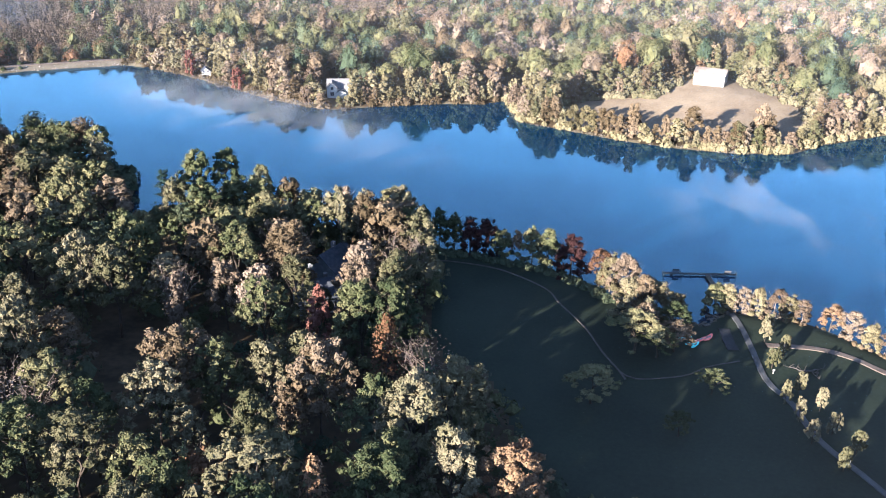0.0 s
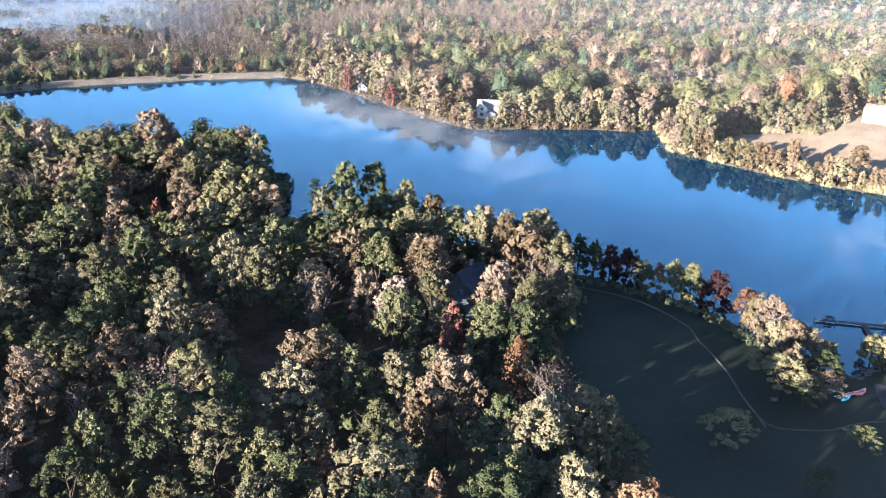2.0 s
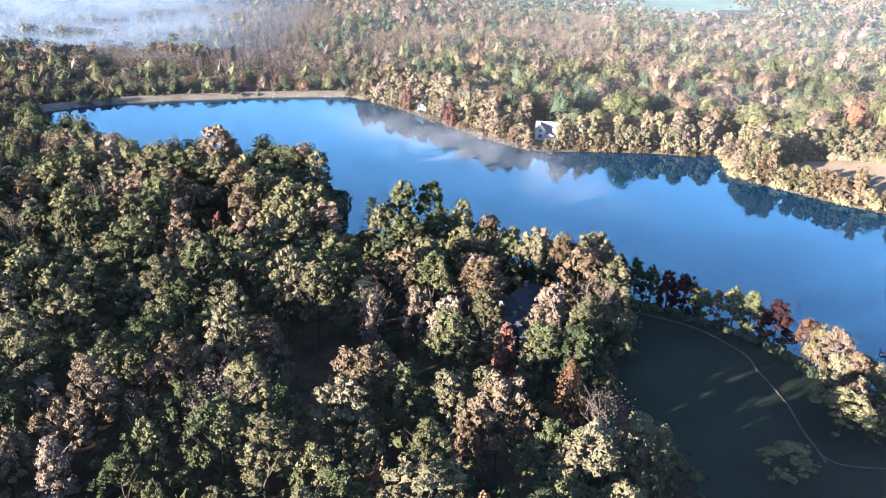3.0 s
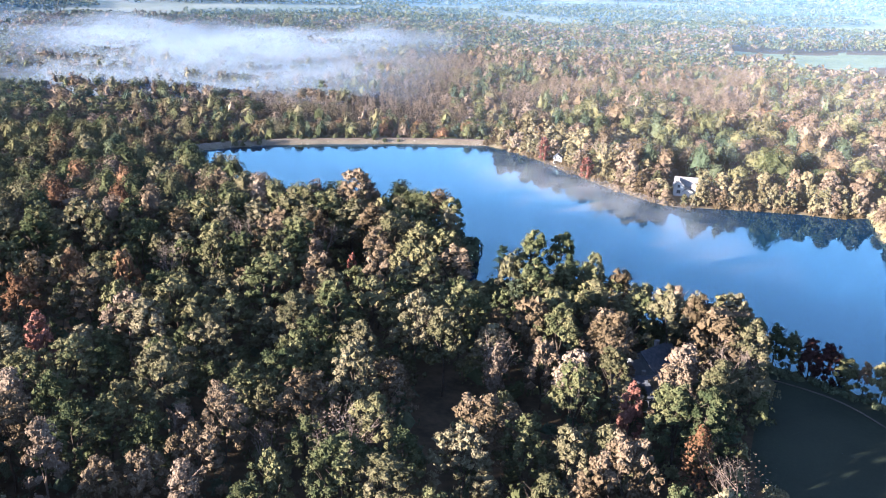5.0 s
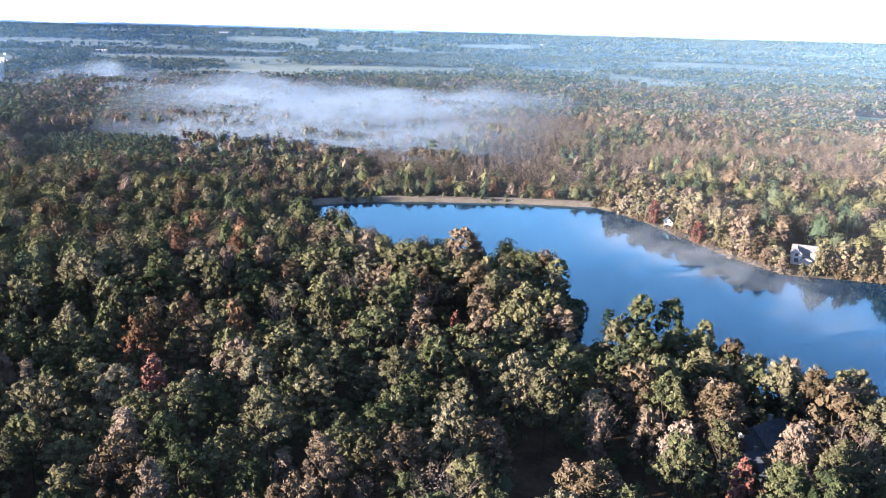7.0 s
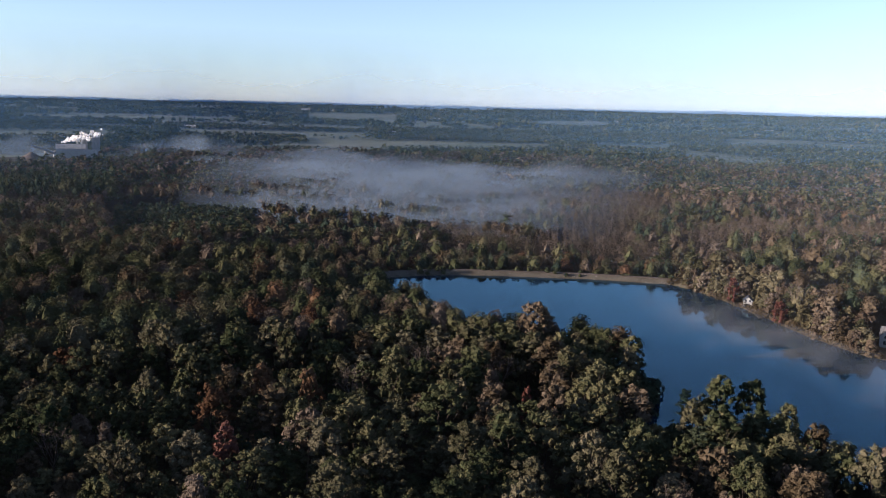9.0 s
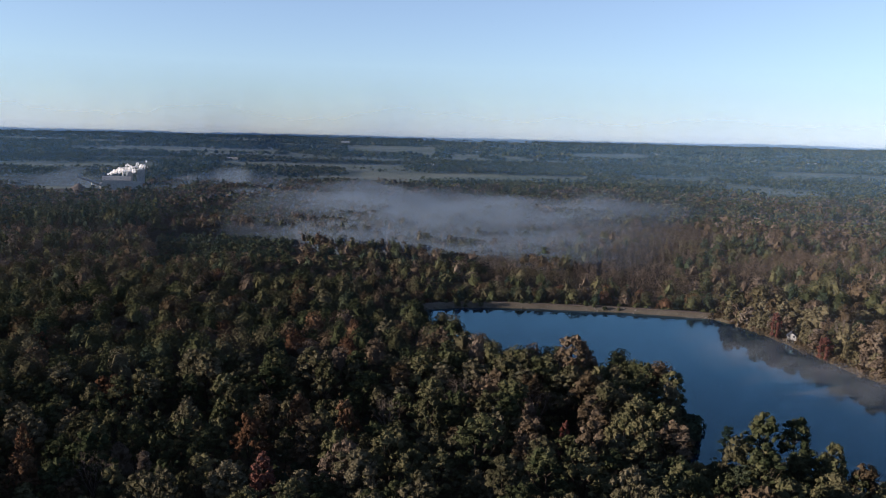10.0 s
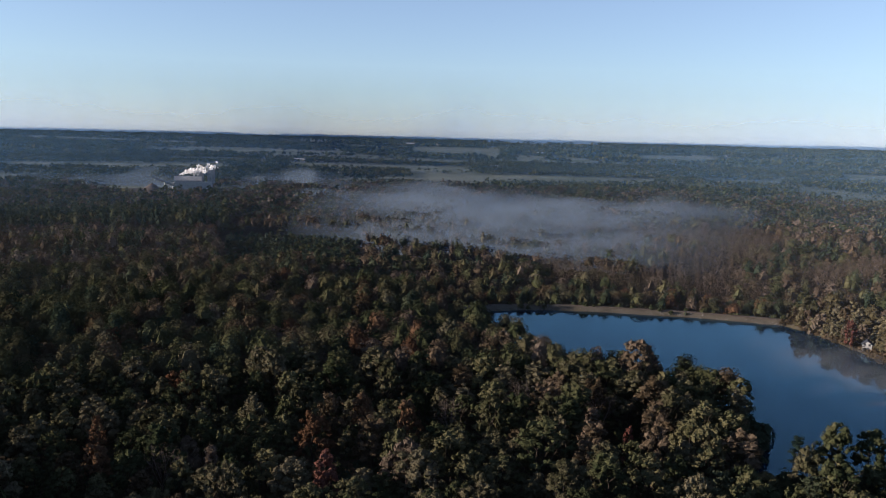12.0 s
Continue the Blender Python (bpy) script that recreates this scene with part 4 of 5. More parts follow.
def strip(name, points, wide, material, label, lift=0.14, rng_seed=3, kind="structure", category="path"):
    """A path with a raised, slightly ragged bed that follows the ground."""
    p = smooth(points)
    rng = np.random.default_rng(rng_seed)
    t = np.gradient(p, axis=0)
    nrm = unit(np.stack([-t[:, 1], t[:, 0]], 1))
    w = wide * 0.5 * (1 + rng.normal(0, 0.07, (len(p), 2)))
    L, Rr = p + nrm * w[:, :1], p - nrm * w[:, 1:]
    rows = []
    for q, dz in ((L + nrm * 0.07, -0.1), (L, lift), (p, lift + 0.02), (Rr, lift), (Rr - nrm * 0.07, -0.1)):
        rows.append(np.column_stack([q, height(q[:, 0], q[:, 1]) + dz]))
    v = np.stack(rows, 1).reshape(-1, 3)
    n = len(p)
    f = [(i * 5 + j, i * 5 + j + 1, i * 5 + j + 6, i * 5 + j + 5) for i in range(n - 1) for j in range(4)]
    return tagged(new(name, mesh_of(name, v, np.array(f)[:, ::-1], material)), label, category, kind=kind)


strip("path", [(-3, 184), (1, 184.5), (12.9, 180.5), (22.6, 171), (25.2, 163.5), (29, 153), (31, 143), (33, 136), (33.6, 133)], 0.32, PATH, "narrow pale footpath round the meadow")
strip("path", [(33, 136), (35.6, 133.5), (44.5, 135), (50, 138.5), (56.8, 141)], 0.22, PATH, "faint pale footpath across the meadow", rng_seed=4)
strip("road", [(61.3, 164), (61.4, 155), (60.6, 145), (59.6, 134), (61.4, 126.5), (62, 116), (65.5, 106), (69, 95), (73, 80)], 1.15, ASPHALT, "narrow grey park drive down to the pier", rng_seed=5)
strip("road", [(64, 147.5), (70, 147), (75, 146), (79.5, 143), (84.2, 137), (95, 127), (115, 112)], 1.5, GRAVEL, "pale gravel road along the shore", rng_seed=6)
strip("road", [(57.6, 154), (57, 148), (56.9, 145)], 2.2, DARK_ASPHALT, "grey boat ramp beside the pier", rng_seed=7, category="ramp")
crest = [(-268, 297), (-267.5, 319), (-257.5, 336), (-243.5, 351), (-222.5, 365.5), (-189, 386.5), (-150, 404)]
strip("road", crest, 3.2, GRAVEL, "pale gravel track along the crest of the earth dam", rng_seed=8)


def stones(seed, line, count, spread, lo, hi, label, rock=STONE):
    """Loose rocks, each a small uneven block."""
    rng = np.random.default_rng(seed)
    p = smooth(line, 0.8)
    c = p[rng.integers(0, len(p), count)] + rng.normal(0, spread, (count, 2))
    cube = np.array([(x, y, z) for x in (-1, 1) for y in (-1, 1) for z in (-1, 1)], float)
    quads = np.array([(0, 1, 3, 2), (4, 6, 7, 5), (0, 4, 5, 1), (2, 3, 7, 6), (0, 2, 6, 4), (1, 5, 7, 3)])
    s = rng.uniform(lo, hi, (count, 1, 1))
    v = cube[None] * rng.uniform(0.6, 1.2, (count, 8, 3)) * s * 0.5
    g = rng.random(count) * 6.283
    x, y = v[..., 0].copy(), v[..., 1].copy()
    v[..., 0], v[..., 1] = x * np.cos(g)[:, None] - y * np.sin(g)[:, None], x * np.sin(g)[:, None] + y * np.cos(g)[:, None]
    z = np.maximum(height(c[:, 0], c[:, 1]), 0.0)
    v += np.column_stack([c, z])[:, None]
    f = (quads[None] + (np.arange(count) * 8)[:, None, None]).reshape(-1, 4)
    tagged(new("riprap", mesh_of("riprap", v.reshape(-1, 3), f, rock)), label, "rocks", kind="stuff")


stones(9, DAM[1:], 150, 0.9, 0.15, 0.55, "pale riprap rocks along the dam's waterline", PALE_STONE)
stones(10, [(25, 335), (28, 314), (43, 304), (62, 292), (80, 284), (98, 279.5), (117, 280)], 240, 0.6, 0.2, 0.6, "pale stones along the far bank")
stones(11, [(50, 158.5), (54, 156.5), (58, 161), (64, 163), (76, 159)], 160, 0.7, 0.2, 0.7, "dark stones by the boat ramp")


def shrubs(seed, line, count, spread, tall, leaf, label, push=0.0):
    """Low bushes that grow into each other along a line."""
    rng = np.random.default_rng(seed)
    p = smooth(line, 1.0)
    c = p[rng.integers(0, len(p), count)] + rng.normal(0, spread, (count, 2))
    ok = shore(c[:, 0], c[:, 1]) > 0.3
    c = c[ok]
    n = 70
    h = rng.uniform(*tall, len(c))
    d = unit(rng.normal(0, 1, (len(c), n, 3)))
    d[..., 2] = np.abs(d[..., 2])
    pts = d * np.stack([h * 0.75, h * 0.75, h], -1)[:, None] * rng.uniform(0.7, 1.05, (len(c), n, 1)) + np.column_stack([c, height(c[:, 0], c[:, 1])])[:, None]
    v, f = cards(rng, pts.reshape(-1, 3), d.reshape(-1, 3), np.repeat(h * 0.3 + 0.15, n))
    tagged(new("shrubs", mesh_of("shrubs", v, f, LEAF[leaf])), label, "shrubs", kind="stuff")


shrubs(41, [(-4, 191), (2, 189), (10, 186), (19, 182.5), (26, 178), (31, 173), (37, 165)], 150, 0.8, (0.7, 1.3), "pine", "dark low hedge along the meadow's shore")
shrubs(42, EDGE.tolist()[:12], 380, 1.6, (1.0, 3.0), "tan", "tawny brush along the far waterline")
shrubs(43, EDGE.tolist()[11:], 420, 1.6, (1.0, 3.0), "cream", "cream-coloured brush along the far waterline")
shrubs(44, [(-260, 325), (-245, 352), (-222, 371), (-188, 392), (-152, 410)], 110, 3.0, (1.0, 2.4), "green", "dark brush behind the dam")
shrubs(45, [(66, 160.5), (77, 157), (82, 151), (87, 143.5), (104, 130)], 70, 0.8, (0.3, 0.7), "tan", "brown reeds along the park's shore")

shrubs(46, CLEARING.tolist()[:11], 230, 1.5, (1.0, 3.0), "olive", "olive brush at the edge of the clearing")

shrubs(47, [(-6, 197), (-14, 199), (-28, 196), (-42, 206), (-58, 213.5), (-72, 206), (-82, 201)], 260, 1.8, (2, 4.5), "green", "dark brush along the wooded point's waterline")
shrubs(48, [(-90, 220), (-94, 236), (-106, 247), (-130, 251), (-150, 244), (-168, 240), (-190, 255), (-225, 273), (-258, 298)], 300, 1.8, (2, 4.5), "pine", "dark evergreen brush along the wooded shore")

# ---- trees of the park and the meadow's shore ----
thrice("park_tree", "green", 300, "small dark-leaved tree on the meadow's shore", [(9, 3.0, 0.9), (8, 2.7, 0.8)], n=1700, size=0.34, clumps=60)
thrice("plum_tree", "plum", 310, "small purple-red tree on the meadow's shore", [(8.5, 2.9, 0.9)], n=1700, size=0.34, clumps=60)
thrice("amber_tree", "cream", 320, "yellow-leaved tree on the park's shore", [(11, 3.6, 0.9), (9.5, 3.3, 0.8)], n=2400, size=0.32, bark=PALE_BARK)
thrice("peach_tree", "rose", 330, "tree with pale rose-brown leaves and a white trunk", [(9, 3.2, 1.2), (8, 3.0, 1.0)], n=1800, size=0.3, bark=PALE_BARK)
thrice("young_tree", "olive", 340, "young round yellow-green tree beside the drive", [(3.4, 1.5, 0.9), (3.0, 1.3, 0.8)], n=700, size=0.24)
USED.update({k: 0 for k in MODELS if k not in USED})
for kind, x, y, top, wide in (
        ("park_tree", -1, 194, 10, 1.1), ("park_tree", 2.8, 193, 9.4, 1.0), ("plum_tree", 6.6, 191.5, 9, 1.0), ("plum_tree", 10.3, 189.5, 9.4, 1.2),
        ("park_tree", 14, 187.6, 7.5, 1.0), ("rust_maple", 17.5, 186, 8.2, 0.45), ("park_tree", 21, 184.8, 9.6, 1.25), ("park_tree", 24.6, 183.2, 9.6, 1.2),
        ("plum_tree", 29.5, 179, 10, 1.5), ("park_tree", -5, 196, 10, 1.1), ("rust_maple", 34.6, 171, 10, 0.8), ("amber_tree", 36.6, 168, 11, 1.0),
        ("peach_tree", 39.5, 165, 11.4, 1.35), ("amber_tree", 38.5, 158.5, 10, 1.2), ("amber_tree", 45, 160.5, 8.6, 1.0), ("tawny_shore_tree", 41.5, 158, 10, 0.9), ("amber_tree", 47.5, 157, 7.6, 0.9), ("olive_shore_tree", 41.5, 152, 8.4, 0.8),
        ("beech_tree", 39, 146, 9.4, 0.8), ("oak_tree", 46, 150, 8, 0.75), ("oak_tree", 41, 141.5, 7.4, 0.8), ("beech_tree", 45, 144, 7, 0.75), 
        ("park_tree", 58.3, 163.4, 6.2, 1.1), ("amber_tree", 60.8, 163.4, 6.8, 0.7), ("peach_tree", 64.2, 163.2, 5.6, 0.9), ("amber_tree", 67.2, 162.6, 6.2, 0.75),
        ("peach_tree", 70.5, 161.4, 6.2, 0.95), ("amber_tree", 72.8, 160, 6.0, 0.75), ("peach_tree", 75.4, 158.8, 5.2, 0.75),
        ("rust_maple", 79.4, 154.6, 6.2, 0.8), ("peach_tree", 82.2, 151.6, 6.2, 0.95), ("amber_tree", 84.6, 148, 6.2, 0.75), ("peach_tree", 88, 145, 6.6, 1.0), ("amber_tree", 92, 141, 7, 0.8), ("peach_tree", 97, 137, 7, 1.0),
        ("oak_tree", 48, 129, 4.5, 0.5), ("oak_tree", 39, 116, 4.5, 0.5), ("oak_tree", 37, 143, 9.5, 1.05), ("oak_tree", 26, 125, 8.5, 0.95)):
    plant(kind, x, y, top, wide)
for x, y in ((64.2, 149), (62, 138.5), (60, 126.5), (60.6, 121.5), (65.4, 124.5), (64.7, 117.5), (60.2, 114.8), (62.4, 107.8), (66.2, 112), (63.9, 130), (65.8, 143), (66.2, 152.5), (69, 104)):
    plant("young_tree", x, y, float(height(x, y)) + float(plant_rng.uniform(1.9, 2.7)), float(plant_rng.uniform(0.75, 1.0)))

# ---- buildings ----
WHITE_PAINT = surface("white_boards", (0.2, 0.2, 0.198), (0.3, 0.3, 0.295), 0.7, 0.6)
GREY_SHINGLE = surface("grey_shingles", (0.06, 0.06, 0.065), (0.11, 0.11, 0.115), 1.5, 0.85)
SLATE = surface("dark_slate", (0.02, 0.024, 0.032), (0.045, 0.05, 0.062), 1.5, 0.85)
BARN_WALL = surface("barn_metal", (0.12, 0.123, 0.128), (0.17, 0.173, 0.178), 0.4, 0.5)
RUSTY_TIN = surface("stained_tin", (0.07, 0.052, 0.04), (0.17, 0.155, 0.14), 0.35, 0.55)
TIN = surface("pale_tin", (0.2, 0.19, 0.17), (0.3, 0.29, 0.27), 0.5, 0.45)
GREY_BOARD = surface("weathered_boards", (0.02, 0.019, 0.018), (0.05, 0.047, 0.044), 2.0, 0.9)
CLADDING = surface("blue_grey_siding", (0.05, 0.058, 0.07), (0.09, 0.1, 0.115), 1.2, 0.7)
DARK_TRIM = surface("dark_trim", (0.02, 0.02, 0.025), (0.05, 0.05, 0.055), 2.0, 0.6)
RED_PLASTIC = surface("red_plastic", (0.5, 0.05, 0.03), (0.65, 0.09, 0.05), 2.0, 0.4)
TEAL_PLASTIC = surface("teal_plastic", (0.03, 0.35, 0.36), (0.06, 0.48, 0.46), 2.0, 0.4)
STEEL = surface("grey_steel", (0.12, 0.125, 0.13), (0.22, 0.225, 0.23), 0.3, 0.5, 0.2)


def glass():
    n = Nodes("window_glass")
    return n.done(n.add("BsdfPrincipled", Base_Color=(0.03, 0.035, 0.045, 1), Roughness=0.06))


PANE = glass()


def gable(name, w, d, eave, ridge, material):
    """Walls with gable ends, solid; the ridge runs along x."""
    bm = bmesh.new()
    prof = [(-d / 2, -0.6), (d / 2, -0.6), (d / 2, eave), (0, ridge), (-d / 2, eave)]
    f = bm.faces.new([bm.verts.new((-w / 2, y, z)) for y, z in prof])
    got = bmesh.ops.extrude_face_region(bm, geom=[f])
    bmesh.ops.translate(bm, verts=[v for v in got["geom"] if isinstance(v, bmesh.types.BMVert)], vec=(w, 0, 0))
    bmesh.ops.recalc_face_normals(bm, faces=bm.faces[:])
    return bm_mesh(name, bm, material)


def roof(name, w, d, eave, ridge, over, material, thick=0.16):
    """Two sloping slabs that meet at the ridge and hang over the walls."""
    bm = bmesh.new()
    s = (ridge - eave) / (d / 2)
    lo, hi = eave - over * s, ridge
    prof = [(-d / 2 - over, lo), (0, hi), (d / 2 + over, lo), (d / 2 + over, lo + thick), (0, hi + thick * 1.2), (-d / 2 - over, lo + thick)]
    prof = [(y, z + 0.01) for y, z in prof]
    f = bm.faces.new([bm.verts.new((-w / 2 - over, y, z)) for y, z in prof])
    got = bmesh.ops.extrude_face_region(bm, geom=[f])
    bmesh.ops.translate(bm, verts=[v for v in got["geom"] if isinstance(v, bmesh.types.BMVert)], vec=(w + 2 * over, 0, 0))
    bmesh.ops.recalc_face_normals(bm, faces=bm.faces[:])
    return bm_mesh(name, bm, material)


def window(parent, x, y, z, w, h, turn=0.0, trim=None):
    """A framed window on a wall: frame of four bars, sill and pane."""
    trim = trim or WHITE_PAINT
    t = 0.1
    fr = part("window_frame", boxes("window_frame", trim, (0, -0.05, h / 2 + t / 2, w + 2 * t, 0.14, t), (0, -0.05, -h / 2 - t / 2, w + 2 * t, 0.18, t),
                                    (-w / 2 - t / 2, -0.05, 0, t, 0.14, h), (w / 2 + t / 2, -0.05, 0, t, 0.14, h), (0, -0.04, 0, 0.06, 0.1, h)), parent)
    fr.matrix_basis = pose(x, y, z, 0, 0, turn)
    part("pane", boxes("pane", PANE, (0, -0.02, 0, w, 0.06, h)), fr)
    return fr


def placed(ob, x, y, turn, sink=0.0):
    ob.matrix_basis = pose(x, y, float(height(x, y)) - sink, 0, 0, turn)
    return ob


def lake_house():
    h = new("house")
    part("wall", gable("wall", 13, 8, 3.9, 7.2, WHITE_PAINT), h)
    part("roof", roof("roof", 13, 8, 3.9, 7.2, 0.5, GREY_SHINGLE), h)
    wing = part("wing", gable("wing", 7, 4.6, 4.6, 6.9, WHITE_PAINT), h)
    wing.matrix_basis = pose(-4.6, -3.2, 0, 0, 0, 90)
    part("roof", roof("roof", 7, 4.6, 4.6, 6.9, 0.4, GREY_SHINGLE), wing)
    dormer = part("dormer", gable("dormer", 4, 3.2, 4.7, 6.3, WHITE_PAINT), h)
    dormer.matrix_basis = pose(3.4, -2.6, 0, 0, 0, 90)
    part("roof", roof("roof", 4, 3.2, 4.7, 6.3, 0.35, GREY_SHINGLE), dormer)
    porch = part("porch", gable("porch", 3.4, 4.4, 2.2, 3.3, WHITE_PAINT), h, "white front porch")
    porch.matrix_basis = pose(-0.6, -5.2, 0, 0, 0, 90)
    part("roof", roof("roof", 3.4, 4.4, 2.2, 3.3, 0.25, GREY_SHINGLE), porch)
    part("deck", boxes("deck", GREY_BOARD, (3.6, -5.4, 0.7, 4.6, 2.8, 0.16), (1.6, -6.6, 0.2, 0.14, 0.14, 1.6), (5.6, -6.6, 0.2, 0.14, 0.14, 1.6)), h, "grey timber deck")
    part("steps", boxes("steps", WHITE_PAINT, (-0.6, -7.2, 0.6, 1.6, 0.5, 0.2), (-0.6, -7.6, 0.35, 1.6, 0.5, 0.2), (-0.6, -8.0, 0.1, 1.6, 0.5, 0.2)), h)
    part("chimney", boxes("chimney", GREY_SHINGLE, (5.2, 1.2, 6.9, 0.9, 0.9, 2.4)), h, "grey stone chimney")
    for x, y, z, w, hh in ((-4.6, -6.72, 4.4, 1.2, 1.3), (-4.6, -6.72, 1.9, 1.6, 1.6), (3.4, -4.62, 4.9, 1.1, 1.0), (-1.4, -4.02, 2.2, 1.0, 1.4), (2.6, -4.02, 2.2, 1.0, 1.4), (5.4, -4.02, 2.2, 1.0, 1.4)):
        window(h, x, y, z, w, hh)
    part("door", boxes("door", DARK_TRIM, (0.6, -4.03, 2.1, 1.0, 0.1, 2.05)), h, "dark front door")
    placed(h, -42.5, 345.5, 8).scale = (0.88, 0.88, 0.88)
    return tagged(h, "white two-storey lake house with grey shingle roof", "house")


lake_house()
for kind, x, y, top, wide in (("shore_tree", -52, 333, 8.5, 1.3), ("tawny_shore_tree", -48.5, 329, 5, 0.9), ("beech_tree", -34.5, 337, 11, 0.55), ("tawny_shore_tree", -33, 332.5, 8, 0.8), ("olive_shore_tree", -38.5, 328.2, 3, 0.5), ("olive_shore_tree", -41.5, 327.6, 2.6, 0.5), ("olive_shore_tree", -39, 355, 14, 0.9)):
    plant(kind, x, y, top, wide)


def boathouse():
    h = new("boathouse")
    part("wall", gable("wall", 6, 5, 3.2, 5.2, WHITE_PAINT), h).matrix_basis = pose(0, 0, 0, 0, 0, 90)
    part("roof", roof("roof", 6, 5, 3.2, 5.2, 0.45, SLATE), h).matrix_basis = pose(0, 0, 0, 0, 0, 90)
    part("balcony", boxes("balcony", WHITE_PAINT, (0, -3.7, 1.7, 5, 1.5, 0.14), (-2.4, -4.35, 2.2, 0.12, 0.12, 1.0), (0, -4.35, 2.2, 0.12, 0.12, 1.0), (2.4, -4.35, 2.2, 0.12, 0.12, 1.0), (0, -4.35, 2.7, 5, 0.1, 0.1), (-2.4, -4.35, 0.7, 0.16, 0.16, 2.0), (2.4, -4.35, 0.7, 0.16, 0.16, 2.0)), h, "white railed balcony")
    window(h, -1.2, -3.02, 3.0, 1.0, 1.3, 0, DARK_TRIM)
    window(h, 1.2, -3.02, 3.0, 1.0, 1.3, 0, DARK_TRIM)
    part("door", boxes("door", DARK_TRIM, (0, -3.03, 0.75, 2.6, 0.1, 1.7)), h, "dark boat door")
    placed(h, -106, 376, 16).scale = (0.75, 0.75, 0.75)
    return tagged(h, "small white gabled boathouse at the water's edge", "boathouse")


boathouse()


def barn():
    h = new("barn")
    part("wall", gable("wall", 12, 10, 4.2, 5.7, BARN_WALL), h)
    part("roof", roof("roof", 12, 10, 4.2, 5.7, 0.35, RUSTY_TIN), h, "pale tin roof with brown stains")
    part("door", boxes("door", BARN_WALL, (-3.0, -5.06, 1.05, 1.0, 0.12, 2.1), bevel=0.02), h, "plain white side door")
    part("downpipe", boxes("downpipe", DARK_TRIM, (5.98, -5.06, 1.9, 0.3, 0.2, 4.4)), h, "dark downpipe")
    for i in range(11):
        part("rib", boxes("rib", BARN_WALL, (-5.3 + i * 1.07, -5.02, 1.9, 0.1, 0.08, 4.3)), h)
    return tagged(placed(h, 107, 346.6, -24.8), "large white metal barn at the clearing's edge", "barn")


barn()


def dark_house(x, y, turn, w, d, eave, ridge, label):
    h = new("house")
    part("wall", gable("wall", w, d, eave, ridge, CLADDING), h)
    part("roof", roof("roof", w, d, eave, ridge, 0.5, SLATE), h)
    part("chimney", boxes("chimney", GREY_SHINGLE, (w * 0.2, d * 0.12, ridge, 0.8, 0.8, 1.6)), h, "grey stone chimney")
    for i in (-0.3, 0.05, 0.32):
        window(h, w * i, -d / 2 - 0.02, eave * 0.62, 1.1, 1.4)
    part("door", boxes("door", WHITE_PAINT, (w * 0.18, -d / 2 - 0.03, 1.05, 1.0, 0.1, 2.1)), h, "white front door")
    part("gutter", boxes("gutter", WHITE_PAINT, (0, -d / 2 - 0.55, eave - 0.38, w + 1, 0.12, 0.12)), h, "white gutter")
    return tagged(placed(h, x, y, turn), label, "house")


dark_house(-24.6, 174, 62, 9, 8, 4.2, 7.4, "blue-grey house with dark slate roof among tall trees")
dark_house(-26, 160.5, 22, 9.5, 7.5, 3.4, 6.2, "low blue-grey house with dark roof in the shade")


# ---- pier and park ----
def pier():
    p = new("pier")
    cx, cy, half = 59.9, 181.2, 8.6
    part("deck", boxes("deck", GREY_BOARD, (cx, cy, 0.42, half * 2, 0.8, 0.14)), p)
    part("walkway", boxes("walkway", GREY_BOARD, (61.6, 172, 0.42, 1.1, 17.2, 0.14)), p)
    for i, x in enumerate(np.linspace(cx - half + 0.15, cx + half - 0.15, 9)):
        for y in (cy - 0.6, cy + 0.6):
            tall = 2.3 if i in (0, 2, 8) else 1.8
            part("post", boxes("post", GREY_BOARD, (x, y, tall / 2 - 1.2, 0.12, 0.12, tall)), p)
    for y in np.linspace(165, 179, 6):
        for x in (61.0, 62.2):
            part("post", boxes("post", GREY_BOARD, (x, y, -0.3, 0.14, 0.14, 1.8)), p)
    for x in (cx - half, cx + half):
        part("rail", boxes("rail", GREY_BOARD, (x, cy, 0.95, 0.06, 1.1, 0.06)), p)
    return tagged(p, "dark weathered wooden T-shaped fishing pier over the lake", "pier")


pier()


def bench(x, y, z, turn):
    b = new("bench")
    part("seat", boxes("seat", GREY_BOARD, (0, 0, 0.45, 1.6, 0.4, 0.06)), b)
    part("backrest", boxes("backrest", GREY_BOARD, (0, 0.24, 0.75, 1.6, 0.06, 0.4)), b)
    for sx in (-0.65, 0.65):
        part("leg", boxes("leg", GREY_BOARD, (sx, 0, 0.22, 0.08, 0.36, 0.44)), b)
    b.matrix_basis = pose(x, y, z, 0, 0, turn)
    tagged(b, "weathered wooden bench on the pier deck", "bench", group="pier benches")


for x, y, turn in ((54.4, 181.2, 0), (66.4, 181.2, 180)):
    bench(x, y, 0.5, turn)


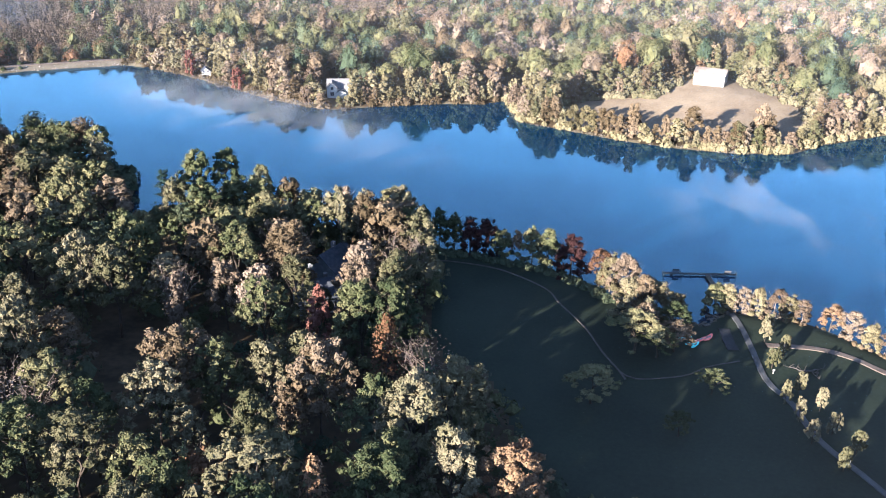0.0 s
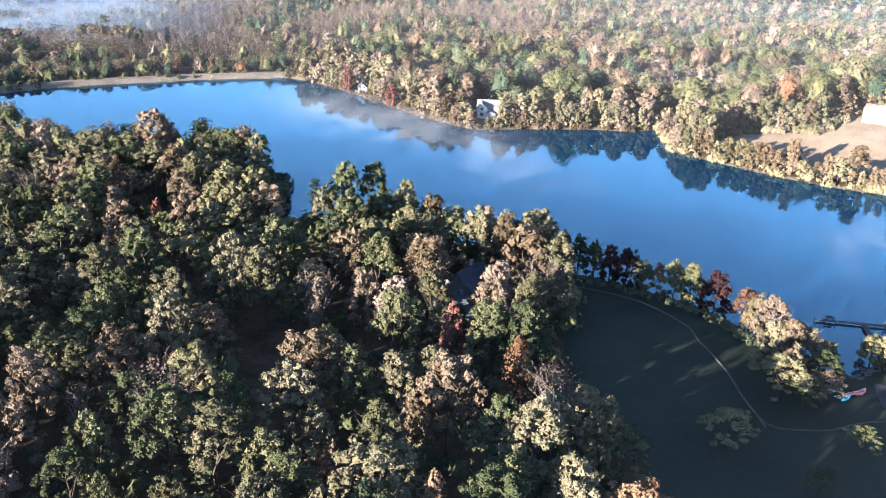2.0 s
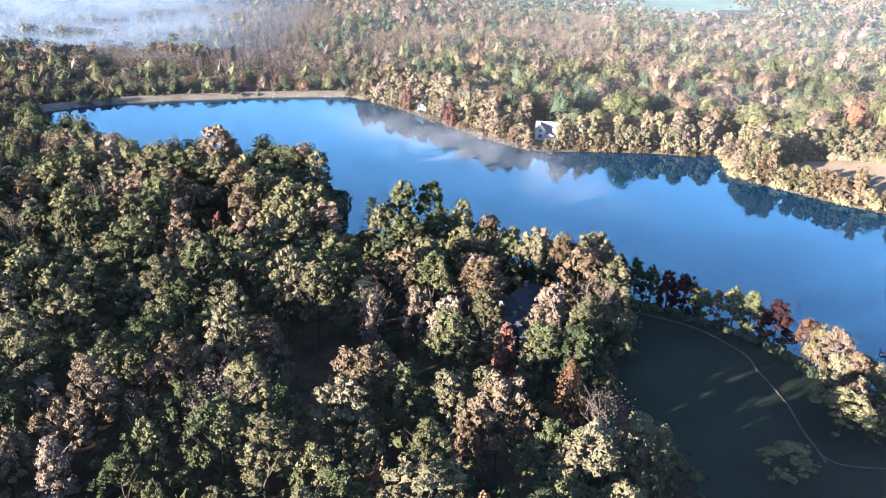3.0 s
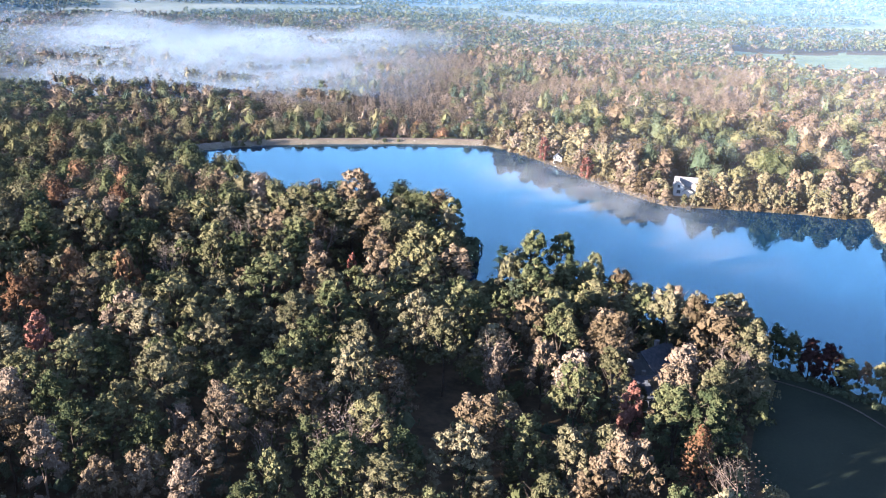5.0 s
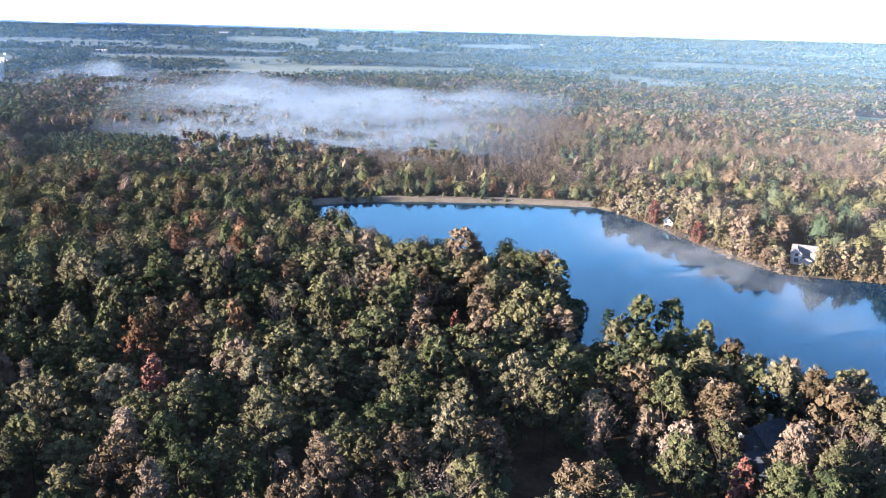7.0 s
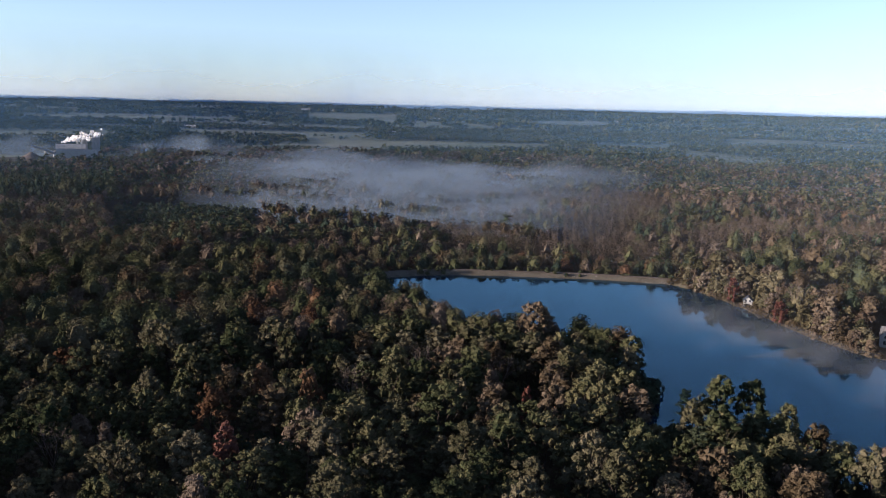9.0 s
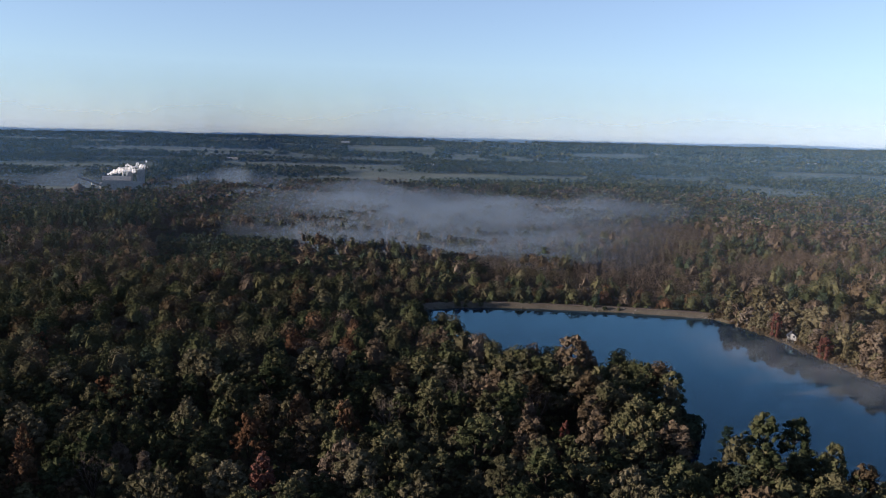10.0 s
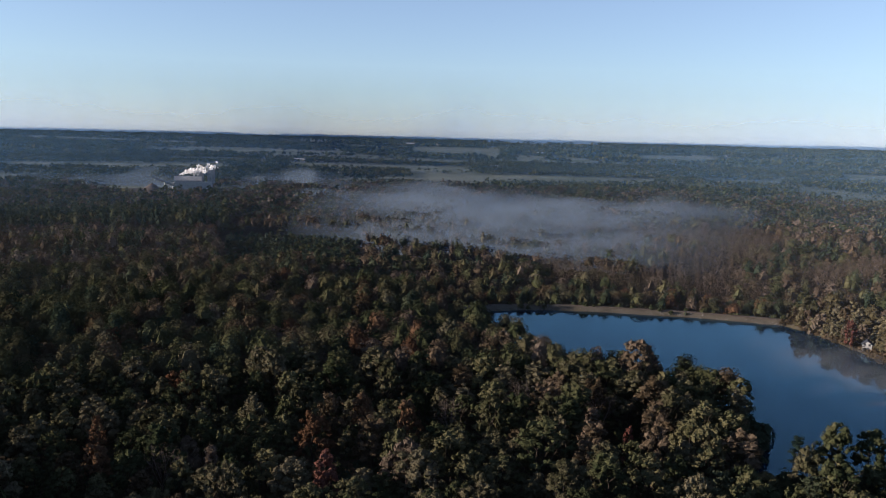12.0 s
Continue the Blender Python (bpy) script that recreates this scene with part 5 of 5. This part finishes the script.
def kayak(material, x, y, turn, label):
    k = new("kayak")
    ring = []
    for s in np.linspace(-1, 1, 11):
        w = 0.36 * (1 - s * s) ** 0.6 + 0.015
        ring.append([(s * 1.65, math.cos(a) * w, 0.2 + math.sin(a) * (0.17 if math.sin(a) < 0 else 0.1) * (0.35 + w * 1.8) + 0.12 * s * s) for a in np.linspace(0, 6.283, 9)[:-1]])
    v = np.array(ring).reshape(-1, 3)
    f = [(i * 8 + j, i * 8 + (j + 1) % 8, i * 8 + 8 + (j + 1) % 8, i * 8 + 8 + j) for i in range(10) for j in range(8)]
    part("hull", mesh_of("hull", v, f, material), k)
    bm = bmesh.new()
    bmesh.ops.create_circle(bm, cap_ends=True, segments=14, radius=1, matrix=pose(0.1, 0, 0.345) @ Matrix.Diagonal((0.45, 0.22, 1, 1)))
    part("cockpit", bm_mesh("cockpit", bm, DARK_TRIM), k, "dark cockpit opening")
    placed(k, x, y, turn, -0.03)
    tagged(k, label, "kayak", group="kayaks on the grass")


for x, y, turn in ((50.8, 148.4, 25), (51.5, 148.9, 40), (52.2, 149.1, 15), (53.0, 149.6, 55), (53.6, 150, 60)):
    kayak(RED_PLASTIC, x, y, turn, "bright red kayak lying on the grass")
for x, y, turn in ((49.3, 147.3, 20), (49.8, 146.6, 50), (48.4, 149.4, 15)):
    kayak(TEAL_PLASTIC, x, y, turn, "turquoise kayak lying on the grass")


def bin_post(x, y, tall, label, name="sign_post"):
    s = new(name)
    part("post", boxes("post", WHITE_PAINT, (0, 0, tall / 2, 0.1, 0.1, tall)), s)
    part("panel", boxes("panel", WHITE_PAINT, (0, -0.07, tall - 0.2, 0.4, 0.05, 0.35), bevel=0.01), s)
    tagged(placed(s, x, y, 10), label, "sign", group="white signs in the park")


for x, y in ((60.2, 163), (61.6, 136.6), (64, 109.5)):
    bin_post(x, y, 1.0, "small white sign on a post beside the drive")


def fallen_tree():
    rng = np.random.default_rng(8)
    segs = []
    for dx, dy, ln in ((-3.4, 3.0, 1), (5.0, 1.6, 1), (1.0, -2.6, 0.7), (3.0, -1.2, 0.8), (-1.5, -1.5, 0.7)):
        a = np.array([0, 0, 0.4])
        for s in range(5):
            b = a + np.array([dx, dy, 0]) / 5 + rng.normal(0, 0.25, 3) * [1, 1, 0.6]
            b[2] = max(b[2], 0.15)
            segs.append((*a, *b, 0.22 * ln * (1 - s * 0.15), 0.22 * ln * (1 - (s + 1) * 0.15)))
            if s > 1:
                for _ in range(3):
                    c = b + rng.normal(0, 0.8, 3)
                    c[2] = abs(c[2]) + 0.1
                    segs.append((*b, *c, 0.06, 0.02))
            a = b
    t = new("fallen_tree")
    part("trunk", mesh_of("trunk", *tubes(segs, 5), GREY_BOARD), t)
    placed(t, 68.6, 137.5, 0).scale = (0.75, 0.75, 0.75)
    tagged(t, "pale fallen tree with broken limbs on the grass", "fallen tree")


fallen_tree()


def dock(x, y, turn, length, label):
    d = new("dock")
    part("deck", boxes("deck", GREY_BOARD, (0, -length / 2, 0.5, 1.6, length, 0.14)), d)
    for yy in (-0.3, -length + 0.3):
        for xx in (-0.7, 0.7):
            part("post", boxes("post", GREY_BOARD, (xx, yy, 0.1, 0.16, 0.16, 1.8)), d)
    d.matrix_basis = pose(x, y, 0, 0, 0, turn)
    tagged(d, label, "dock")


dock(-98, 362, 30, 6, "small grey dock on the far shore")
dock(-40, 327, 10, 5, "small grey dock below the lake house")
dock(-151, 401.5, 30, 4, "short pale landing at the end of the dam")


# ---- the works in the distance ----
def works():
    s = new("factory")
    part("shed", gable("shed", 34, 20, 12, 17, TIN), s)
    part("roof", roof("roof", 34, 20, 12, 17, 0.6, STEEL, 0.4), s)
    part("tower", boxes("tower", STEEL, (30, 6, 13, 10, 10, 27), bevel=0.3), s, "tall grey process tower")
    part("hopper", boxes("hopper", WHITE_PAINT, (24, -8, 5, 14, 8, 11), bevel=0.2), s, "white hopper block")
    part("silo", mesh_of("silo", *tubes([(16, 14, -1, 16, 14, 22, 4, 4), (16, 14, 22, 16, 14, 25, 4, 0.4)], 14), STEEL), s)
    part("stack", mesh_of("stack", *tubes([(8, 12, -1, 8, 12, 26, 1.4, 1.0)], 10), STEEL), s)
    part("conveyor", mesh_of("conveyor", *tubes([(-34, -6, 1, -8, 0, 13, 1.2, 1.2), (-34, -6, -2, -34, -6, 1, 0.5, 0.5), (-20, -3, -2, -20, -3, 7.5, 0.5, 0.5)], 4), STEEL), s, "inclined conveyor")
    tagged(placed(s, -1031, 611, 58, 0.42), "distant grey factory with tower, silo and white steam", "factory")
    pile = new("gravel_pile")
    rng = np.random.default_rng(4)
    a = np.linspace(0, 6.283, 25)[:-1]
    rings = [(r, 9.5 * (1 - r / 15) + 0.5) for r in (15, 11, 7, 3.5, 0.8)]
    v = np.array([(math.cos(t) * r * rng.uniform(0.92, 1.08), math.sin(t) * r * rng.uniform(0.92, 1.08), z - (2 if r == 15 else 0)) for r, z in rings for t in a])
    f = [(i * 24 + j, i * 24 + (j + 1) % 24, i * 24 + 24 + (j + 1) % 24, i * 24 + 24 + j) for i in range(4) for j in range(24)]
    part("heap", mesh_of("heap", v, f, surface("brown_gravel", (0.05, 0.04, 0.032), (0.09, 0.073, 0.06), 0.3, 0.95)), pile)
    tagged(placed(pile, -1048, 568, 0, 0.5), "large brown conical heap of gravel", "gravel pile")
    belt = new("conveyor")
    part("boom", mesh_of("boom", *tubes([(-40, 0, 2, 0, 0, 17, 1.1, 1.1), (-16, 0, -2, -16, 0, 11, 0.6, 0.6), (-38, 0, -3, -38, 0, 3, 0.6, 0.6)], 4), STEEL), belt)
    tagged(placed(belt, -1048, 568, 236, 0), "long steel conveyor above the gravel heap", "conveyor")


works()


def steam():
    n = Nodes("white_steam")
    d = n.add("BsdfDiffuse", Color=(0.95, 0.95, 0.95, 1))
    t = n.add("BsdfTranslucent", Color=(0.95, 0.95, 0.95, 1))
    m = n.add("MixShader", Fac=0.5)
    n.tree.links.new(d.outputs[0], m.inputs[1])
    n.tree.links.new(t.outputs[0], m.inputs[2])
    clear = n.add("MixShader", Fac=n.ramp(n.noise(0.3, 5), (0.35, (0.04, 0.04, 0.04)), (0.68, (0.6, 0.6, 0.6))))
    n.tree.links.new(n.tree.nodes.new("ShaderNodeBsdfTransparent").outputs[0], clear.inputs[1])
    n.tree.links.new(m.outputs[0], clear.inputs[2])
    mat = n.done(clear)
    rng = np.random.default_rng(12)
    bm = bmesh.new()
    for i in range(58):
        f = (i / 57) ** 1.2
        c = Vector((f * 48 + rng.normal(0, 1.5), rng.normal(0, 1.5 + 3.5 * f), 19 + 11 * f ** 0.7 + rng.normal(0, 1.0 + 2.4 * f)))
        r = (0.9 + 1.9 * math.sin(f * 2.7 + 0.15)) * rng.uniform(0.5, 1.1)
        got = bmesh.ops.create_icosphere(bm, subdivisions=2, radius=r, matrix=Matrix.Translation(c))
        for v in got["verts"]:
            v.co += (v.co - c) * 0.9 * noise.noise(v.co * 0.5)
    me = bm_mesh("steam", bm, mat)
    for p in me.polygons:
        p.use_smooth = True
    ob = new("steam", me)
    ob.matrix_basis = pose(-1040, 606, float(height(-1038, 600)), 0, 0, 42)
    tagged(ob, "white steam drifting from the factory's stack", "steam", kind="stuff")


steam()


def farm(x, y, turn, size, label):
    f = new("farm_building")
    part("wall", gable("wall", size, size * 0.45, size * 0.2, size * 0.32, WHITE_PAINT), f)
    part("roof", roof("roof", size, size * 0.45, size * 0.2, size * 0.32, 0.5, TIN, 0.3), f)
    tagged(placed(f, x, y, turn, 0.3), label, "farm building", group="far farm buildings")


for x, y, turn, size in ((-1608, 1242, 40, 26), (-1590, 1290, 60, 16), (-1275, 1553, 30, 22), (-1240, 1570, 50, 15), (-1330, 2900, 30, 20), (-1700, 2300, 40, 26), (-1740, 2350, 40, 16), (-760, 2500, 20, 20), (-700, 2540, 30, 26), (-1240, 1050, 40, 14), (-2500, 2500, 40, 36), (-2440, 2600, 30, 24)):
    farm(x, y, turn, size, "distant white farm building among fields")


def ridge_line():
    """Blue hills on the skyline."""
    ang = np.radians(np.arange(-34, 80, 0.5))
    top = 58 + 6 * rolling(np.degrees(ang) * 10, ang * 0, 22) + 16 * np.exp(-((np.degrees(ang) - 17) / 6) ** 2) * (0.6 + 0.4 * rolling(np.degrees(ang) * 10, ang * 0 + 5, 9))
    rows = [np.column_stack([-np.sin(ang) * r, np.cos(ang) * r, z]) for r, z in ((4700, top * 0 + 20), (4820, top), (4840, top * 0))]
    v = np.concatenate(rows)
    n = len(ang)
    f = [(k * n + i, k * n + i + 1, (k + 1) * n + i + 1, (k + 1) * n + i) for k in range(2) for i in range(n - 1)]
    tagged(new("backdrop", mesh_of("backdrop", v, np.array(f)[:, ::-1], surface("far_hills", (0.05, 0.07, 0.06), (0.1, 0.12, 0.1), 0.004, 0.95))), "low wooded hills on the skyline", "hills", kind="structure")


ridge_line()


# ---- mist ----
def sheet(name, x, y, z, sx, sy, turn, material, label, bulge=0.0, seed=1):
    """A thin veil of mist with a gently uneven height."""
    n = 25
    u, v = np.meshgrid(np.linspace(-1, 1, n), np.linspace(-1, 1, n))
    zz = bulge * (1 - (u ** 2 + v ** 2)) + bulge * 0.5 * (rolling(u * 10 + seed * 7, v * 10, 4) - 0.5)
    verts = np.stack([u * sx, v * sy, zz], -1).reshape(-1, 3)
    i, j = np.meshgrid(np.arange(n - 1), np.arange(n - 1), indexing="ij")
    faces = np.stack([i * n + j, i * n + j + 1, (i + 1) * n + j + 1, (i + 1) * n + j], -1).reshape(-1, 4)
    me = mesh_of(name, verts, faces, material)
    me.polygons.foreach_set("use_smooth", np.ones(len(faces), bool))
    ob = new(name, me)
    ob.matrix_basis = pose(x, y, z, 0, 0, turn)
    tagged(ob, label, "mist", kind="stuff")


LAKE_MIST = vapour("lake_mist", 0.2, 0.035, 0.4, 0.72, (1.0, 0.55, 1))
THIN_MIST = vapour("thin_lake_mist", 0.15, 0.06, 0.53, 0.76, (1.0, 0.4, 1))
BILLOW = billow("valley_fog", 0.5, 0.0095)
THIN_FOG = billow("thin_valley_fog", 0.5, 0.011)
sheet("mist", -75, 318, 1.6, 105, 40, -42, LAKE_MIST, "thin mist drifting over the lake by the far shore", 0.6, 5)
sheet("mist", 118, 222, 1.6, 70, 62, -20, THIN_MIST, "thin mist drifting over the open lake", 0.6, 6)


def veil(a, b, low, high, bow, material, label):
    """A standing bank of fog between two plan points, bowed in plan."""
    n = 40
    t = np.linspace(0, 1, n)
    a, b = np.array(a, float), np.array(b, float)
    side = np.array([-(b - a)[1], (b - a)[0]]) / np.linalg.norm(b - a)
    p = a + (b - a) * t[:, None] + side * (bow * np.sin(t * 3.1416) + 12 * (rolling(t * 100, t * 0 + bow, 14) - 0.5))[:, None]
    rows = [np.column_stack([p + side * o, 0 * t + z]) for z, o in ((low, 0), (low + (high - low) * 0.5, 8), (high, 22))]
    v = np.concatenate(rows)
    f = [(k * n + i, k * n + i + 1, (k + 1) * n + i + 1, (k + 1) * n + i) for k in range(2) for i in range(n - 1)]
    mid = p.mean(0)
    turn = math.degrees(math.atan2((b - a)[1], (b - a)[0]))
    m = pose(mid[0], mid[1], 0, 0, 0, turn)
    v = np.array([m.inverted() @ Vector(q) for q in v])
    me = mesh_of("fog", v, f, material)
    me.polygons.foreach_set("use_smooth", np.ones(len(f), bool))
    ob = new("fog", me)
    ob.matrix_basis = m
    tagged(ob, label, "fog", kind="stuff")


for f, high in ((0.0, 30), (0.14, 33), (0.3, 36), (0.46, 37), (0.64, 37), (0.82, 37), (1.0, 36)):
    b = (-214 - 98 * f, 477 + 328 * f)
    cut = 0.2 - 0.2 * f
    a = (-625 - 90 * f + (411 - 8 * f) * cut, 366 + 190 * f + (111 + 138 * f) * cut)
    veil(a, b, 3, high, -14 + 20 * f, BILLOW, "white fog pooled among the valley trees")
veil((-860, 500), (-520, 620), 3, 27, 8, THIN_FOG, "thin trailing fog among the valley trees")
veil((-880, 600), (-560, 800), 4, 34, 6, BILLOW, "thin white fog streak over the far valley")
veil((-1010, 640), (-850, 720), 4, 42, 6, BILLOW, "small puff of fog beside the far works")
veil((-1280, 470), (-1020, 640), 4, 30, 8, THIN_FOG, "thin blue fog over the far fields")


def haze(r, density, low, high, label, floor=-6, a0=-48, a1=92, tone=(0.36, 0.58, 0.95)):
    """Ground haze that thickens with distance, put into a tinted sheet that thins out upwards."""
    n = Nodes("haze_tint_sheet")
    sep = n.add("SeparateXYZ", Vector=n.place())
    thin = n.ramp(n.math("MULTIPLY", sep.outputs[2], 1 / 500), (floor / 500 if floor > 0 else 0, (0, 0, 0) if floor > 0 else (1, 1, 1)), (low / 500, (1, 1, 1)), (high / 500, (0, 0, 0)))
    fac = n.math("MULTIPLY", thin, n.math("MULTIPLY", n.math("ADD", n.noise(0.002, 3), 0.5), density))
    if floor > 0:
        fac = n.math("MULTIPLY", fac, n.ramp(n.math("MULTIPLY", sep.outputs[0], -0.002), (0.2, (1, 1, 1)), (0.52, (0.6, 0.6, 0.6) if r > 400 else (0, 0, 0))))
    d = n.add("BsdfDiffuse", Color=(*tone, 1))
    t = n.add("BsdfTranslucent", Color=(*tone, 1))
    half = n.add("MixShader", Fac=0.5)
    n.tree.links.new(d.outputs[0], half.inputs[1])
    n.tree.links.new(t.outputs[0], half.inputs[2])
    m = n.add("MixShader", Fac=fac)
    n.tree.links.new(n.tree.nodes.new("ShaderNodeBsdfTransparent").outputs[0], m.inputs[1])
    n.tree.links.new(half.outputs[0], m.inputs[2])
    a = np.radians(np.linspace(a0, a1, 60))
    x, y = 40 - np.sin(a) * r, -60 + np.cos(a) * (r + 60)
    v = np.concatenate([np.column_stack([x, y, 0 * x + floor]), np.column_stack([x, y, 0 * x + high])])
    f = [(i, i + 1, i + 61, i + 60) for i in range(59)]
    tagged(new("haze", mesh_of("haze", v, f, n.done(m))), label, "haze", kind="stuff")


# added sheets imitate airlight by their tone; the nearest lifts the dark crowns
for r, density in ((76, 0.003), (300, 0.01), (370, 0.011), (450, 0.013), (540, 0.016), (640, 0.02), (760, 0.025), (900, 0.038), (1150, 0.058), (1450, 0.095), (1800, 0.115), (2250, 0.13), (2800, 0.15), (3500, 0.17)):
    haze(r, density, 18, 95, "thin curved sheet tinted as pale blue morning haze over the woods", 2 if r < 600 else -6, tone=(0.56, 0.62, 0.74) if r < 600 else (0.14, 0.26, 0.42) if r < 850 else (0.13, 0.27, 0.46))
# sheet added to whiten the low sky
haze(4400, 0.5, 70, 420, "curved sheet tinted as pale haze along the horizon")
for made in MODELS.values():
    for m in made:
        for o in (*m.children, m):
            bpy.data.objects.remove(o)
